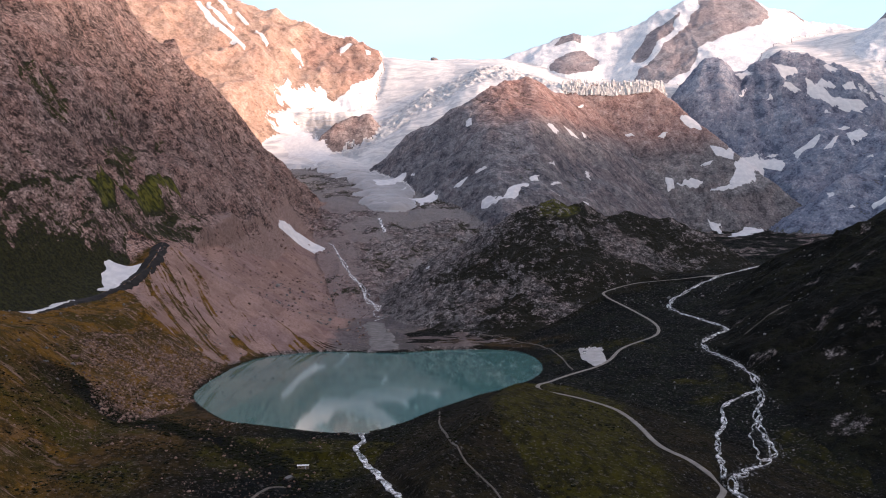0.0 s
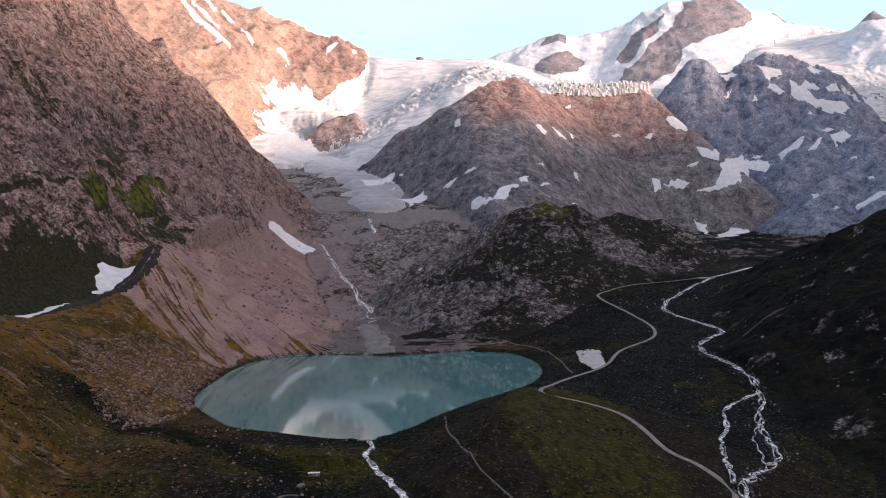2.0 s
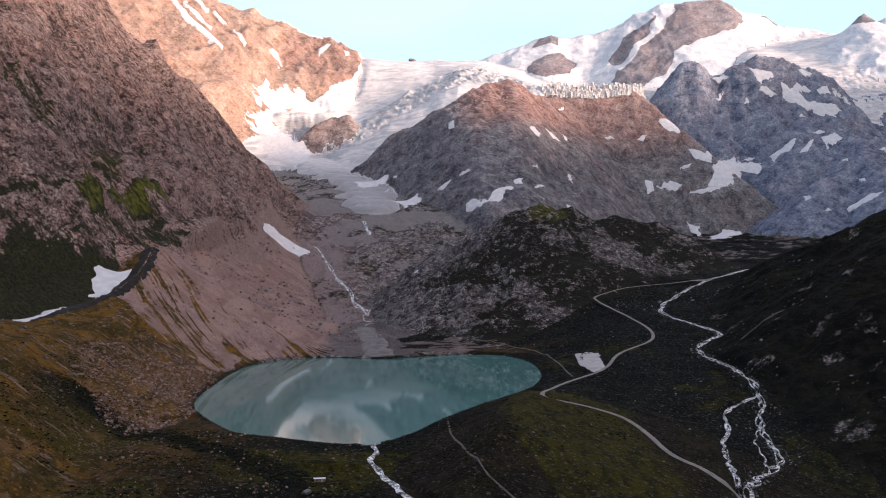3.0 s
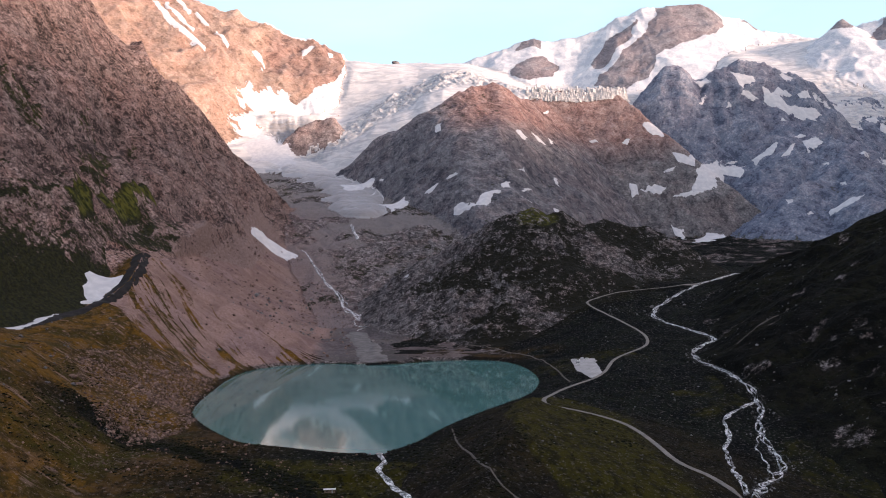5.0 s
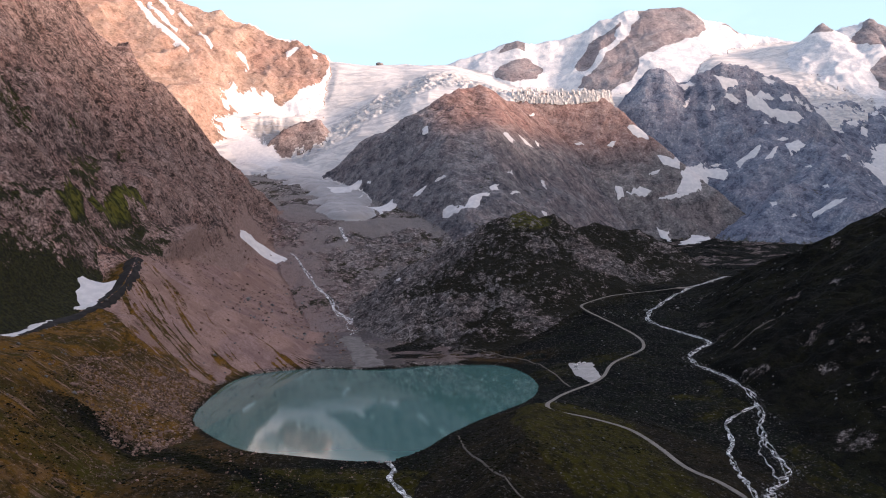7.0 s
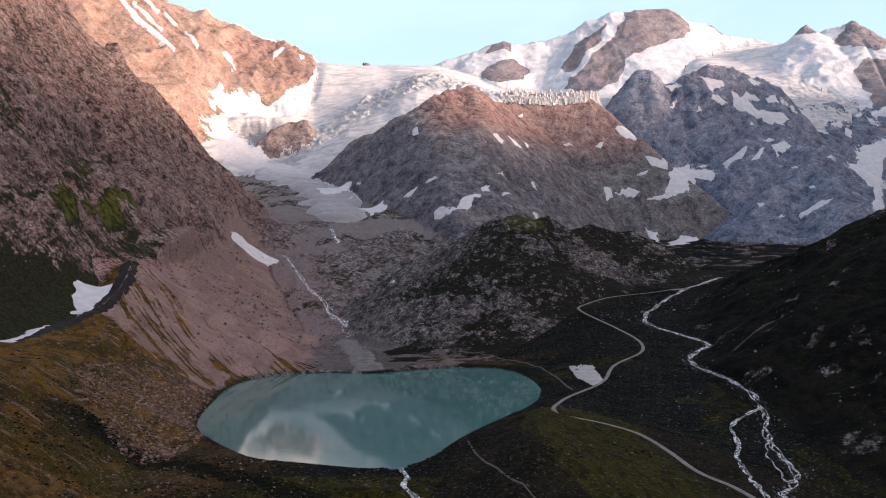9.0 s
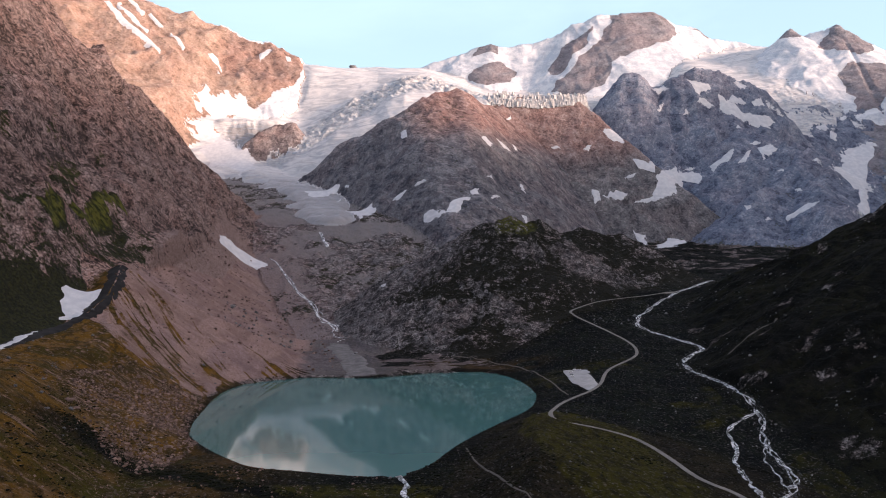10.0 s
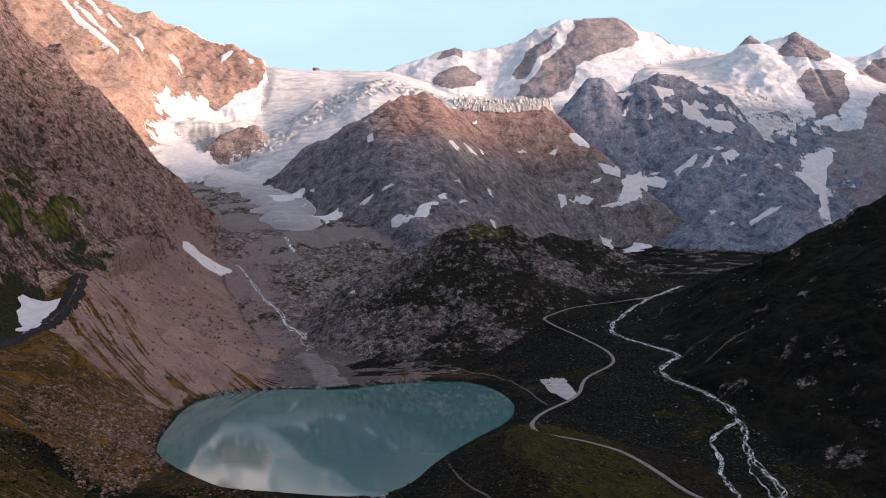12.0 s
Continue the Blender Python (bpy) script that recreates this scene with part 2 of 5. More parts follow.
def valley_cover():
    """Turf, heath, scree and stones of the valley and its lower slopes, tinted by 'rust', 'pink' and 'stony'."""
    w = Wires("valley_cover")
    pink, rust, stony = w.attr("pink"), w.attr("rust"), w.attr("stony")
    dark, mid = w.mix(pink, (0.045, 0.044, 0.045), (0.085, 0.057, 0.050)), w.mix(pink, (0.105, 0.095, 0.092), (0.315, 0.210, 0.182))
    light = w.mix(pink, (0.27, 0.245, 0.235), (0.38, 0.29, 0.265))
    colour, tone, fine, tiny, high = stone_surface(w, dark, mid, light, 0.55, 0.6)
    grit = w.mix(w.span(fine, 0.36, 0.64), w.mix(0.35, mid, dark), w.mix(0.35, mid, light))
    grit = w.mix(w.span(w.noise(55, 6, 0.62, (1, 0.5, 1, 0.9), 0.7), 0.43, 0.58, 0.0, 0.8), grit, w.mix(0.6, mid, dark))
    gully, rill = w.bedded(16, 38, (7.0, 2.0, 1.0), 5, 0.6, 0.3), w.bedded(4.0, 38, (9.0, 1.6, 1.0), 4, 0.62, 0.3)
    grit = w.mix(w.span(gully, 0.50, 0.62, 0.0, 0.7), grit, w.mix(0.55, mid, dark))
    grit = w.mix(w.span(rill, 0.52, 0.62, 0.0, 0.5), grit, w.mix(0.5, mid, light))
    grit = w.mix(w.span(w.noise(95, 4, 0.6, None, 0.6), 0.46, 0.60, 0.0, 0.7), grit, w.mix(1.0, grit, (0.86, 0.88, 1.0), "MULTIPLY"))
    grit = w.mix(w.span(tiny, 0.40, 0.60, 0.0, 0.45), grit, w.mix(0.5, mid, dark))
    grit = w.mix(w.span(w.noise(0.9, 2, 0.5), 0.66, 0.72, 0.0, 0.6), grit, light)
    colour = w.mix(w.span(w.math("ADD", w.attr("scree"), w.math("MULTIPLY", w.math("SUBTRACT", tone, 0.5), 1.8)), 0.28, 0.60), colour, grit)
    patchy, clump, tuft = w.noise(42, 9, 0.68, None, 0.5), w.noise(9, 7, 0.7, (1, 0.6, 1, 0.5)), w.noise(2.8, 4, 0.7)
    # unrusted heath is darker than its own colour, valley shade painted in
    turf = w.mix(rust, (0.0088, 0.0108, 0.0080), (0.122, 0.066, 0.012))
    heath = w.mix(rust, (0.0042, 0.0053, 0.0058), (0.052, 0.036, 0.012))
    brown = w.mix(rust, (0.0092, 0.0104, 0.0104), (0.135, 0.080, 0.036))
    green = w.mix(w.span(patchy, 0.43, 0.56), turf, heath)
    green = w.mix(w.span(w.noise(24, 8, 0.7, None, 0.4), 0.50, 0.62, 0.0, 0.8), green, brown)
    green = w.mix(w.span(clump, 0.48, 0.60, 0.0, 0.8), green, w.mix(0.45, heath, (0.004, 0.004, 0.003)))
    lush = w.span(w.math("ADD", w.attr("lush"), w.math("MULTIPLY", w.math("SUBTRACT", patchy, 0.5), 1.6)), 0.25, 0.75)
    green = w.mix(w.math("MULTIPLY", lush, w.span(clump, 0.42, 0.60, 0.9, 0.25)), green, w.mix(tuft, (0.018, 0.0180, 0.0040), (0.054, 0.048, 0.0075)))
    green = w.mix(w.math("MULTIPLY", w.math("MULTIPLY", w.span(rill, 0.55, 0.66), w.span(patchy, 0.44, 0.54)), w.math("MULTIPLY", rust, 0.55)), green, mid)
    stones = w.math("ADD", w.span(w.noise(1.9, 2, 0.5), 0.73, 0.77), w.math("MULTIPLY", stony, w.span(w.noise(2.9, 4, 0.65), 0.56, 0.66)))
    green = w.mix(w.math("MINIMUM", stones, 0.85), green, w.mix(w.span(tuft, 0.3, 0.7), mid, light))
    share = w.math("ADD", w.attr("veg"), w.math("MULTIPLY", w.math("SUBTRACT", 0.5, tone), 1.3))
    colour = w.mix(w.span(share, 0.30, 0.46), colour, green)
    colour, high = snow_over(w, colour, tone, fine, high)
    rise = w.math("ADD", high, w.math("MULTIPLY", clump, 0.25))
    return w.finish(colour, 0.93, w.bump(tuft, 0.6, 0.5, w.bump(rise, 1.0, 3.0)), 0.03)


M = {}
M["near_mountain"] = crag("brown_crag", (0.052, 0.039, 0.037), (0.205, 0.146, 0.134), (0.36, 0.275, 0.255), (0.030, 0.031, 0.011), (0.012, 0.013, 0.008), 0.75, 7.0, split=0.95, dip=42)
M["far_left_mountain"] = crag("warm_gneiss", (0.17, 0.122, 0.10), (0.30, 0.215, 0.175), (0.38, 0.295, 0.25), (0.12, 0.10, 0.05), (0.08, 0.07, 0.04), 1.5, 9.0, red=((0.125, 0.085, 0.076), (0.25, 0.175, 0.150), (0.34, 0.255, 0.225)), split=0.3, dip=44)
# reddened stone: painted glow on the central top, scree tint at the valley head
RED = (0.090, 0.060, 0.058), (0.200, 0.136, 0.130), (0.31, 0.235, 0.225)
# bluish cast: haze of distance put into the grey
M["central_mountain"] = crag("grey_gneiss", (0.048, 0.052, 0.068), (0.132, 0.133, 0.150), (0.25, 0.246, 0.26), (0.040, 0.043, 0.026), (0.026, 0.029, 0.023), 1.0, 8.0, 0.7, RED, 0.45, 34)
M["valley_head"] = crag("ice_scoured_rock", (0.050, 0.048, 0.052), (0.150, 0.140, 0.142), (0.37, 0.35, 0.35), (0.032, 0.030, 0.017), (0.019, 0.019, 0.014), 0.42, 4.0, 0.7, RED, 0.9, 15)
# its red set paints evening glow on the upper wall
M["ice_bench"] = crag("polished_gneiss", (0.062, 0.062, 0.070), (0.145, 0.142, 0.150), (0.26, 0.25, 0.255), (0.05, 0.05, 0.03), (0.035, 0.036, 0.026), 1.1, 8.0, 1.3, ((0.11, 0.078, 0.075), (0.225, 0.160, 0.152), (0.34, 0.27, 0.255)), 0.4, 70)
# distance haze and blue shade are put into this rock's colour
M["twin_knob"] = crag("haze_blue_gneiss", (0.068, 0.084, 0.128), (0.155, 0.180, 0.240), (0.28, 0.305, 0.36), (0.07, 0.072, 0.055), (0.055, 0.06, 0.05), 1.2, 9.0, 1.2, None, 0.35, -62)
M["summit"] = crag("summit_gneiss", (0.12, 0.116, 0.130), (0.195, 0.188, 0.208), (0.28, 0.268, 0.285), (0.10, 0.09, 0.08), (0.08, 0.08, 0.07), 1.7, 9.0, split=0.25, dip=-40)
M["rocky_hump"] = crag("heathy_rock", (0.026, 0.025, 0.028), (0.105, 0.098, 0.100), (0.34, 0.32, 0.32), (0.016, 0.0155, 0.009), (0.007, 0.0074, 0.006), 0.36, 4.5, dip=12)
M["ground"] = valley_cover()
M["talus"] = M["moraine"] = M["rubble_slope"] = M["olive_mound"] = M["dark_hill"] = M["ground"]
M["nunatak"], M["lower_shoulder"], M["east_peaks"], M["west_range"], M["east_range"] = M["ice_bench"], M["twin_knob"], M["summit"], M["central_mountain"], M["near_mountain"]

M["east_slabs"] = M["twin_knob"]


def ice_material():
    w = Wires("glacier_ice")
    rough = w.attr("stony")
    broad, bands = w.noise(150, 5, 0.6, (0.6, 1.0, 1.0, 0.4), 0.6), w.noise(42, 6, 0.65, (0.30, 1.0, 1.6, 0.35), 0.9)
    crevasse = w.noise(14, 4, 0.7, (0.30, 1.5, 1.0, -0.25), 0.6)
    flow = w.noise(16, 6, 0.68, (0.4, 1.0, 1.4, 0.2), 0.7)
    colour = w.mix(w.span(bands, 0.40, 0.58), (0.34, 0.35, 0.37), (0.56, 0.55, 0.545))
    colour = w.mix(w.span(flow, 0.50, 0.62, 0.0, 0.55), colour, (0.36, 0.375, 0.40))
    colour = w.mix(w.span(broad, 0.48, 0.70, 0, 0.6), colour, (0.50, 0.50, 0.515))
    # greys the dirty tongue, and paints shade on the slope under the rim
    dirt_and_shade = w.span(w.math("ADD", w.attr("scree"), w.math("MULTIPLY", w.math("SUBTRACT", bands, 0.5), 1.6)), 0.3, 0.8)
    colour = w.mix(dirt_and_shade, colour, w.mix(crevasse, (0.17, 0.17, 0.18), (0.33, 0.33, 0.34)))
    gape = w.math("MULTIPLY", w.span(crevasse, 0.53, 0.62), w.math("ADD", w.math("MULTIPLY", rough, 0.75), 0.08))
    colour = w.mix(gape, colour, (0.24, 0.29, 0.35))
    high = w.math("ADD", w.math("MULTIPLY", bands, 0.4), w.math("MULTIPLY", crevasse, w.math("ADD", rough, 0.1)))
    return w.finish(colour, 0.6, w.bump(high, 0.9, 8.0), 0.3)


M["glacier"] = ice_material()


def snow_material():
    w = Wires("old_snow")
    n1, n2 = w.noise(14, 5, 0.6), w.noise(2.0, 4, 0.6)
    colour = w.mix(w.span(n1, 0.35, 0.7), (0.46, 0.47, 0.50), (0.57, 0.57, 0.58))
    colour = w.mix(w.span(n2, 0.6, 0.8, 0, 0.35), colour, (0.45, 0.42, 0.40))
    return w.finish(colour, 0.7, w.bump(w.math("ADD", n1, w.math("MULTIPLY", n2, 0.3)), 0.5, 1.0), 0.25)


M["snow"] = snow_material()


def lake_material():
    w = Wires("glacial_water")
    milk = w.noise(120, 4, 0.5)
    colour = w.mix(milk, (0.054, 0.138, 0.132), (0.068, 0.174, 0.164))
    swell = w.noise(3.0, 3, 0.5, (1, 0.4, 1, 0.3))
    w.shader.inputs["IOR"].default_value = 1.40
    return w.finish(colour, 0.05, w.bump(swell, 0.02, 0.15), 0.6)


M["lake"] = lake_material()


def torrent_material():
    w = Wires("white_water")
    foam, fine = w.noise(4.5, 5, 0.72), w.noise(1.1, 3, 0.6)
    f = w.span(w.math("ADD", w.math("MULTIPLY", foam, 0.7), w.math("MULTIPLY", fine, 0.3)), 0.46, 0.56)
    f = w.math("MULTIPLY", f, w.span(w.noise(7, 4, 0.65), 0.37, 0.47, 0.2, 1.0))
    colour = w.mix(f, (0.020, 0.022, 0.024), (0.80, 0.81, 0.83))
    return w.finish(colour, 0.35, w.bump(foam, 0.6, 0.4), 0.4)


M["torrent"] = torrent_material()


def gravel_material(name, a, b):
    w = Wires(name)
    n1, n2 = w.noise(9, 5, 0.6), w.noise(0.8, 3, 0.6)
    colour = w.mix(w.span(n1, 0.3, 0.7), a, b)
    colour = w.mix(w.span(n2, 0.4, 0.8, 0, 0.4), colour, tuple(0.6 * v for v in a))
    return w.finish(colour, 0.9, w.bump(n2, 0.4, 0.05), 0.2)


M["road"] = gravel_material("pale_road", (0.155, 0.145, 0.130), (0.22, 0.205, 0.185))
M["path"] = gravel_material("trodden_path", (0.075, 0.067, 0.058), (0.115, 0.102, 0.09))
M["car_park"] = gravel_material("gravel_yard", (0.30, 0.295, 0.29), (0.40, 0.39, 0.385))


# ---- landforms: one height field, sampled on rings about the valley's middle ----
def lattice(ix, iy, seed):
    h = (ix * 374761393 + iy * 668265263 + seed * 144665) & 0xFFFFFFFF
    h = ((h ^ (h >> 13)) * 1274126177) & 0xFFFFFFFF
    return ((h ^ (h >> 16)) & 0xFFFF) / 32767.5 - 1.0


def ripple(x, y, size, seed):
    """Smooth value noise in -1..1 with features of that size."""
    u, v = x / size, y / size
    iu, iv = np.floor(u).astype(np.int64), np.floor(v).astype(np.int64)
    fu, fv = u - iu, v - iv
    fu, fv = fu * fu * fu * (fu * (fu * 6 - 15) + 10), fv * fv * fv * (fv * (fv * 6 - 15) + 10)
    a, b = lattice(iu, iv, seed), lattice(iu + 1, iv, seed)
    c, d = lattice(iu, iv + 1, seed), lattice(iu + 1, iv + 1, seed)
    return (a + (b - a) * fu) * (1 - fv) + (c + (d - c) * fu) * fv


def ripple_solid(x, y, z, size, seed):
    """The same in three dimensions, by sliding between layers of plane noise."""
    layer = np.floor(z / size).astype(np.int64)
    f = z / size - layer
    f = f * f * (3 - 2 * f)
    u, v = x / size, y / size
    iu, iv = np.floor(u).astype(np.int64), np.floor(v).astype(np.int64)
    fu, fv = u - iu, v - iv
    fu, fv = fu * fu * (3 - 2 * fu), fv * fv * (3 - 2 * fv)

    def sheet(k):
        s = seed + 31 * k
        a, b = lattice(iu, iv, s), lattice(iu + 1, iv, s)
        c, d = lattice(iu, iv + 1, s), lattice(iu + 1, iv + 1, s)
        return (a + (b - a) * fu) * (1 - fv) + (c + (d - c) * fu) * fv

    low, top = sheet(layer), sheet(layer + 1)
    return low + (top - low) * f


def fractal_solid(x, y, z, size, octaves, seed, ridged=False, fall=0.5):
    total, gain = 0.0, 1.0
    for n in range(octaves):
        turn = 0.6 * n
        xr, yr = x * math.cos(turn) - y * math.sin(turn), x * math.sin(turn) + y * math.cos(turn)
        layer = ripple_solid(xr, yr, z + 17.3 * n, size / 2 ** n, seed + 7 * n)
        total = total + gain * (1 - 2 * np.abs(layer) if ridged else layer)
        gain *= fall
    return total


def fractal(x, y, size, octaves, seed, ridged=False, fall=0.5):
    total, gain = 0.0, 1.0
    for n in range(octaves):
        turn = 0.6 * n
        xr, yr = x * math.cos(turn) - y * math.sin(turn), x * math.sin(turn) + y * math.cos(turn)
        layer = ripple(xr, yr, size / 2 ** n, seed + 7 * n)
        total = total + gain * (1 - 2 * np.abs(layer) if ridged else layer)
        gain *= fall
    return total


def smooth_max(a, b, k):
    h = np.clip(0.5 + 0.5 * (a - b) / k, 0, 1)
    return b + (a - b) * h + k * h * (1 - h)


def smooth_min(a, b, k):
    return -smooth_max(-a, -b, k)


def step(v, a, b):
    t = np.clip((v - a) / (b - a), 0, 1)
    return t * t * (3 - 2 * t)


def crest(x, y, points, slope, knee=1e9, foot=0.4, other=None):
    """A ridge along points (x, y, z) that falls off by slope to knee metres away and by foot from there; other: the slope on its left side."""
    best = np.full(np.shape(x), -1e5)
    for (ax, ay, az), (bx, by, bz) in zip(points, points[1:]):
        dx, dy = bx - ax, by - ay
        t = np.clip(((x - ax) * dx + (y - ay) * dy) / (dx * dx + dy * dy), 0, 1)
        ox, oy = x - ax - t * dx, y - ay - t * dy
        far = np.hypot(ox, oy)
        s = slope if other is None else np.where(dx * oy - dy * ox > 0, other, slope)
        best = np.maximum(best, az + t * (bz - az) - s * np.minimum(far, knee) - foot * np.maximum(far - knee, 0))
    return best


def plane(x, y, px, py, pz, gx, gy):
    return pz + gx * (x - px) + gy * (y - py)


def line_field(x, y, points):
    """Distance to a polyline and the share of its length at the nearest place."""
    far, along, lengths = np.full(np.shape(x), 1e9), np.zeros(np.shape(x)), [0.0]
    for (ax, ay), (bx, by) in zip(points, points[1:]):
        lengths.append(lengths[-1] + math.hypot(bx - ax, by - ay))
    for n, ((ax, ay), (bx, by)) in enumerate(zip(points, points[1:])):
        dx, dy = bx - ax, by - ay
        t = np.clip(((x - ax) * dx + (y - ay) * dy) / (dx * dx + dy * dy), 0, 1)
        d = np.hypot(x - ax - t * dx, y - ay - t * dy)
        near = d < far
        far, along = np.where(near, d, far), np.where(near, lengths[n] + t * (lengths[n + 1] - lengths[n]), along)
    return far, along / lengths[-1]


def inside_field(x, y, points):
    """Signed distance to a closed outline, positive inside."""
    far, _ = line_field(x, y, points + points[:1])
    inside = np.zeros(np.shape(x), bool)
    for (ax, ay), (bx, by) in zip(points, points[1:] + points[:1]):
        if ay != by:
            inside ^= ((ay > y) != (by > y)) & (x < (bx - ax) * (y - ay) / (by - ay) + ax)
    return np.where(inside, far, -far)


def rounded(points, rounds=2, closed=False):
    """Corner cutting of a polyline."""
    for _ in range(rounds):
        some = points + points[:1] if closed else points
        cut = [] if closed else [points[0]]
        for a, b in zip(some, some[1:]):
            cut.append(tuple(0.75 * p + 0.25 * q for p, q in zip(a, b)))
            cut.append(tuple(0.25 * p + 0.75 * q for p, q in zip(a, b)))
        points = cut if closed else cut + [points[-1]]
    return points

LAKE = rounded([(-232, 751), (-243, 803), (-248, 869), (-253, 959), (-243, 1021), (-207, 1055), (-159, 1070), (-106, 1056),
                (-70, 1053), (-34, 1075), (10, 1086), (69, 1081), (98, 1030), (108, 933), (96, 863), (77, 818), (55, 785), (21, 730),
                (-4, 681), (-19, 640), (-37, 614), (-58, 605), (-79, 609), (-105, 617), (-133, 627), (-157, 640), (-177, 665),
                (-202, 700)], 1, True)


def valley_floor(x, y):
    """The lake's valley to the left, the river's valley to the right."""
    left = np.interp(y, [-800, 300, 520, 600, 1050, 1251, 1400, 1534, 1660, 1793, 1950, 2072, 2413, 2950, 3400],
                     [-60, -22, -4, 1.5, 2, 13, 24, 42, 75, 125, 190, 228, 305, 425, 440])
    right = np.interp(y, [-800, 300, 520, 650, 720, 800, 1000, 1226, 1324, 1500, 2000, 2625, 2900, 3400],
                      [-160, -80, -46, -27, -16, -4, 20, 58, 84, 96, 112, 160, 250, 300])
    # the bed runs lowest along the river
    share = step(x, 60, 230) * step(y, 300, 700) * (1 - step(y, 1500, 2000)) + step(x, 150, 500) * step(y, 1500, 2000) + step(x, -40, 230) * (1 - step(y, 300, 700))
    left = left + 0.07 * np.clip(-x - 60, 0, 200) * (1 - step(y, 560, 700))
    return left + (right - left) * np.clip(share, 0, 1)


def ice_surface(x, y):
    """Three basins: the icefall, the shelf behind the polished wall, the snow face under the east peaks."""
    a = np.interp(y, [2700, 2960, 3060, 3200, 3473, 4250, 4600, 6000], [440, 640, 700, 765, 885, 1072, 1120, 900])
    a = a - 0.37 * np.clip(-x - 21, 0, 560) * (1 - step(y, 3250, 3700))
    b = np.interp(y, [2700, 2960, 3060, 3950, 4300, 4600, 6000], [440, 640, 700, 858, 1000, 1050, 800])
    c = np.interp(y, [2900, 3200, 3400, 4000, 4440, 5200], [520, 640, 770, 1040, 1215, 1250]) - 0.10 * np.clip(x - 1300, 0, 900) * (1 - step(y, 3300, 4000))
    c = c + np.interp(x, [1550, 1850, 2120, 2270, 2600], [0, 75, 85, 0, -30]) * step(y, 3400, 3990) * (1 - step(y, 4050, 4300))
    # the western basin: a rim of hanging ice over a steep grey slope
    d = np.interp(y, [2700, 2860, 2960, 3020, 3130, 3160, 3260, 3400, 3600, 3800], [380, 420, 452, 516, 582, 648, 664, 700, 790, 860])
    a = a + (d - a) * (1 - step(x, -520, -400)) * (1 - step(y, 3350, 3700))
    a = a + 0.16 * np.clip(-x - 130, 0, 320) * step(y, 3250, 3450) * (1 - step(y, 3560, 3900))
    z = a + (b - a) * step(x, 40, 480)
    return z + (c - z) * step(x, 1050, 1400)


def landforms(x, y):
    """The large forms, each as a height over the whole plan."""
    f = {}
    wall = plane(x, y, -507, 1329, 250, -1.42, 0.16) - 0.22 * np.maximum(1050 - y, 0)
    foot = smooth_min(plane(x, y, -464, 873, 90, -0.75, 0.23), 190 + 0 * x, 20) - 900 * step(x, -425, -380)
    wall = smooth_max(smooth_min(wall, plane(x, y, -400, 1300, 175, -0.55, 0.05) + 900 * step(x, -430, -480), 30), foot, 8)
    ax, ay = x + 505, y - 2030
    lee = 350 + 0.95 * (-0.695 * ax - 0.72 * ay) - 1.15 * (-0.72 * ax + 0.695 * ay)
    top = plane(x, y, -1100, 1200, 1080, -0.1, 0.1)
    wall = smooth_min(smooth_min(wall, lee, 22), top, 80)
    f["near_mountain"] = smooth_max(wall, crest(x, y, [(-460, 2060, 290), (-400, 2000, 205), (-340, 1900, 150), (-310, 1800, 120)], 0.75), 20)
    f["talus"] = np.maximum(
        crest(x, y, [(-470, 1130, 165), (-470, 1350, 175), (-460, 1550, 165), (-440, 1750, 180), (-420, 1950, 205)], 0.72, 120, 0.5),
        crest(x, y, [(-412, 1120, 146), (-440, 1300, 150)], 0.72, 150, 0.45))
    f["moraine"] = np.maximum(
        crest(x, y, [(-370, 420, 88), (-392, 600, 92), (-415, 720, 86), (-437, 815, 76), (-428, 860, 76), (-421, 920, 82), (-407, 965, 90)], 0.26, 60, 0.7, 0.5),
        crest(x, y, [(-407, 965, 90), (-398, 1020, 108), (-401, 1075, 132), (-410, 1118, 150)], 0.76, 70, 0.5, 0.5))
    f["rubble_slope"] = crest(x, y, [(-370, 480, 50), (-356, 620, 60), (-352, 712, 67), (-338, 780, 58), (-328, 846, 50), (-345, 940, 50)], 0.5)
    f["far_left_mountain"] = smooth_min(smooth_min(plane(x, y, -800, 3640, 1108, -0.36, 0.78), plane(x, y, -800, 3650, 1108, -0.36, -0.5), 10),
                                        plane(x, y, -462, 3640, 950, -2.2, 0.25), 15)
    f["far_left_mountain"] = smooth_max(f["far_left_mountain"], crest(x, y, [(-548, 3650, 1034), (-520, 3520, 900), (-500, 3420, 720)], 1.3), 20)
    f["far_left_mountain"] = smooth_min(f["far_left_mountain"], smooth_max(plane(x, y, -790, 3155, 600, -1.4, 1.0), plane(x, y, -581, 3290, 680, -0.3, 1.0), 40), 20)
    f["central_mountain"] = np.maximum.reduce([
        crest(x, y, [(-370, 2490, 335), (-334, 2540, 399), (-253, 2600, 462), (-112, 2610, 531)], 1.35, 130, 0.6),
        crest(x, y, [(-112, 2610, 531), (7, 2590, 590), (34, 2610, 619), (80, 2650, 649), (147, 2700, 680)], 0.55, 430, 0.66, 1.2),
        crest(x, y, [(147, 2700, 680), (205, 2740, 673), (288, 2820, 637), (330, 2930, 650)], 1.0, 260, 0.8, 1.0),
        crest(x, y, [(250, 2790, 600), (285, 2600, 470), (290, 2480, 412), (310, 2305, 312), (370, 2130, 190)], 0.9)])
    f["central_mountain"] = smooth_min(f["central_mountain"], plane(x, y, 290, 2480, 425, -1.0, 0.6), 18)
    f["central_mountain"] = smooth_min(f["central_mountain"], plane(x, y, -199, 2478, 402, 1.0, 0.8), 18)
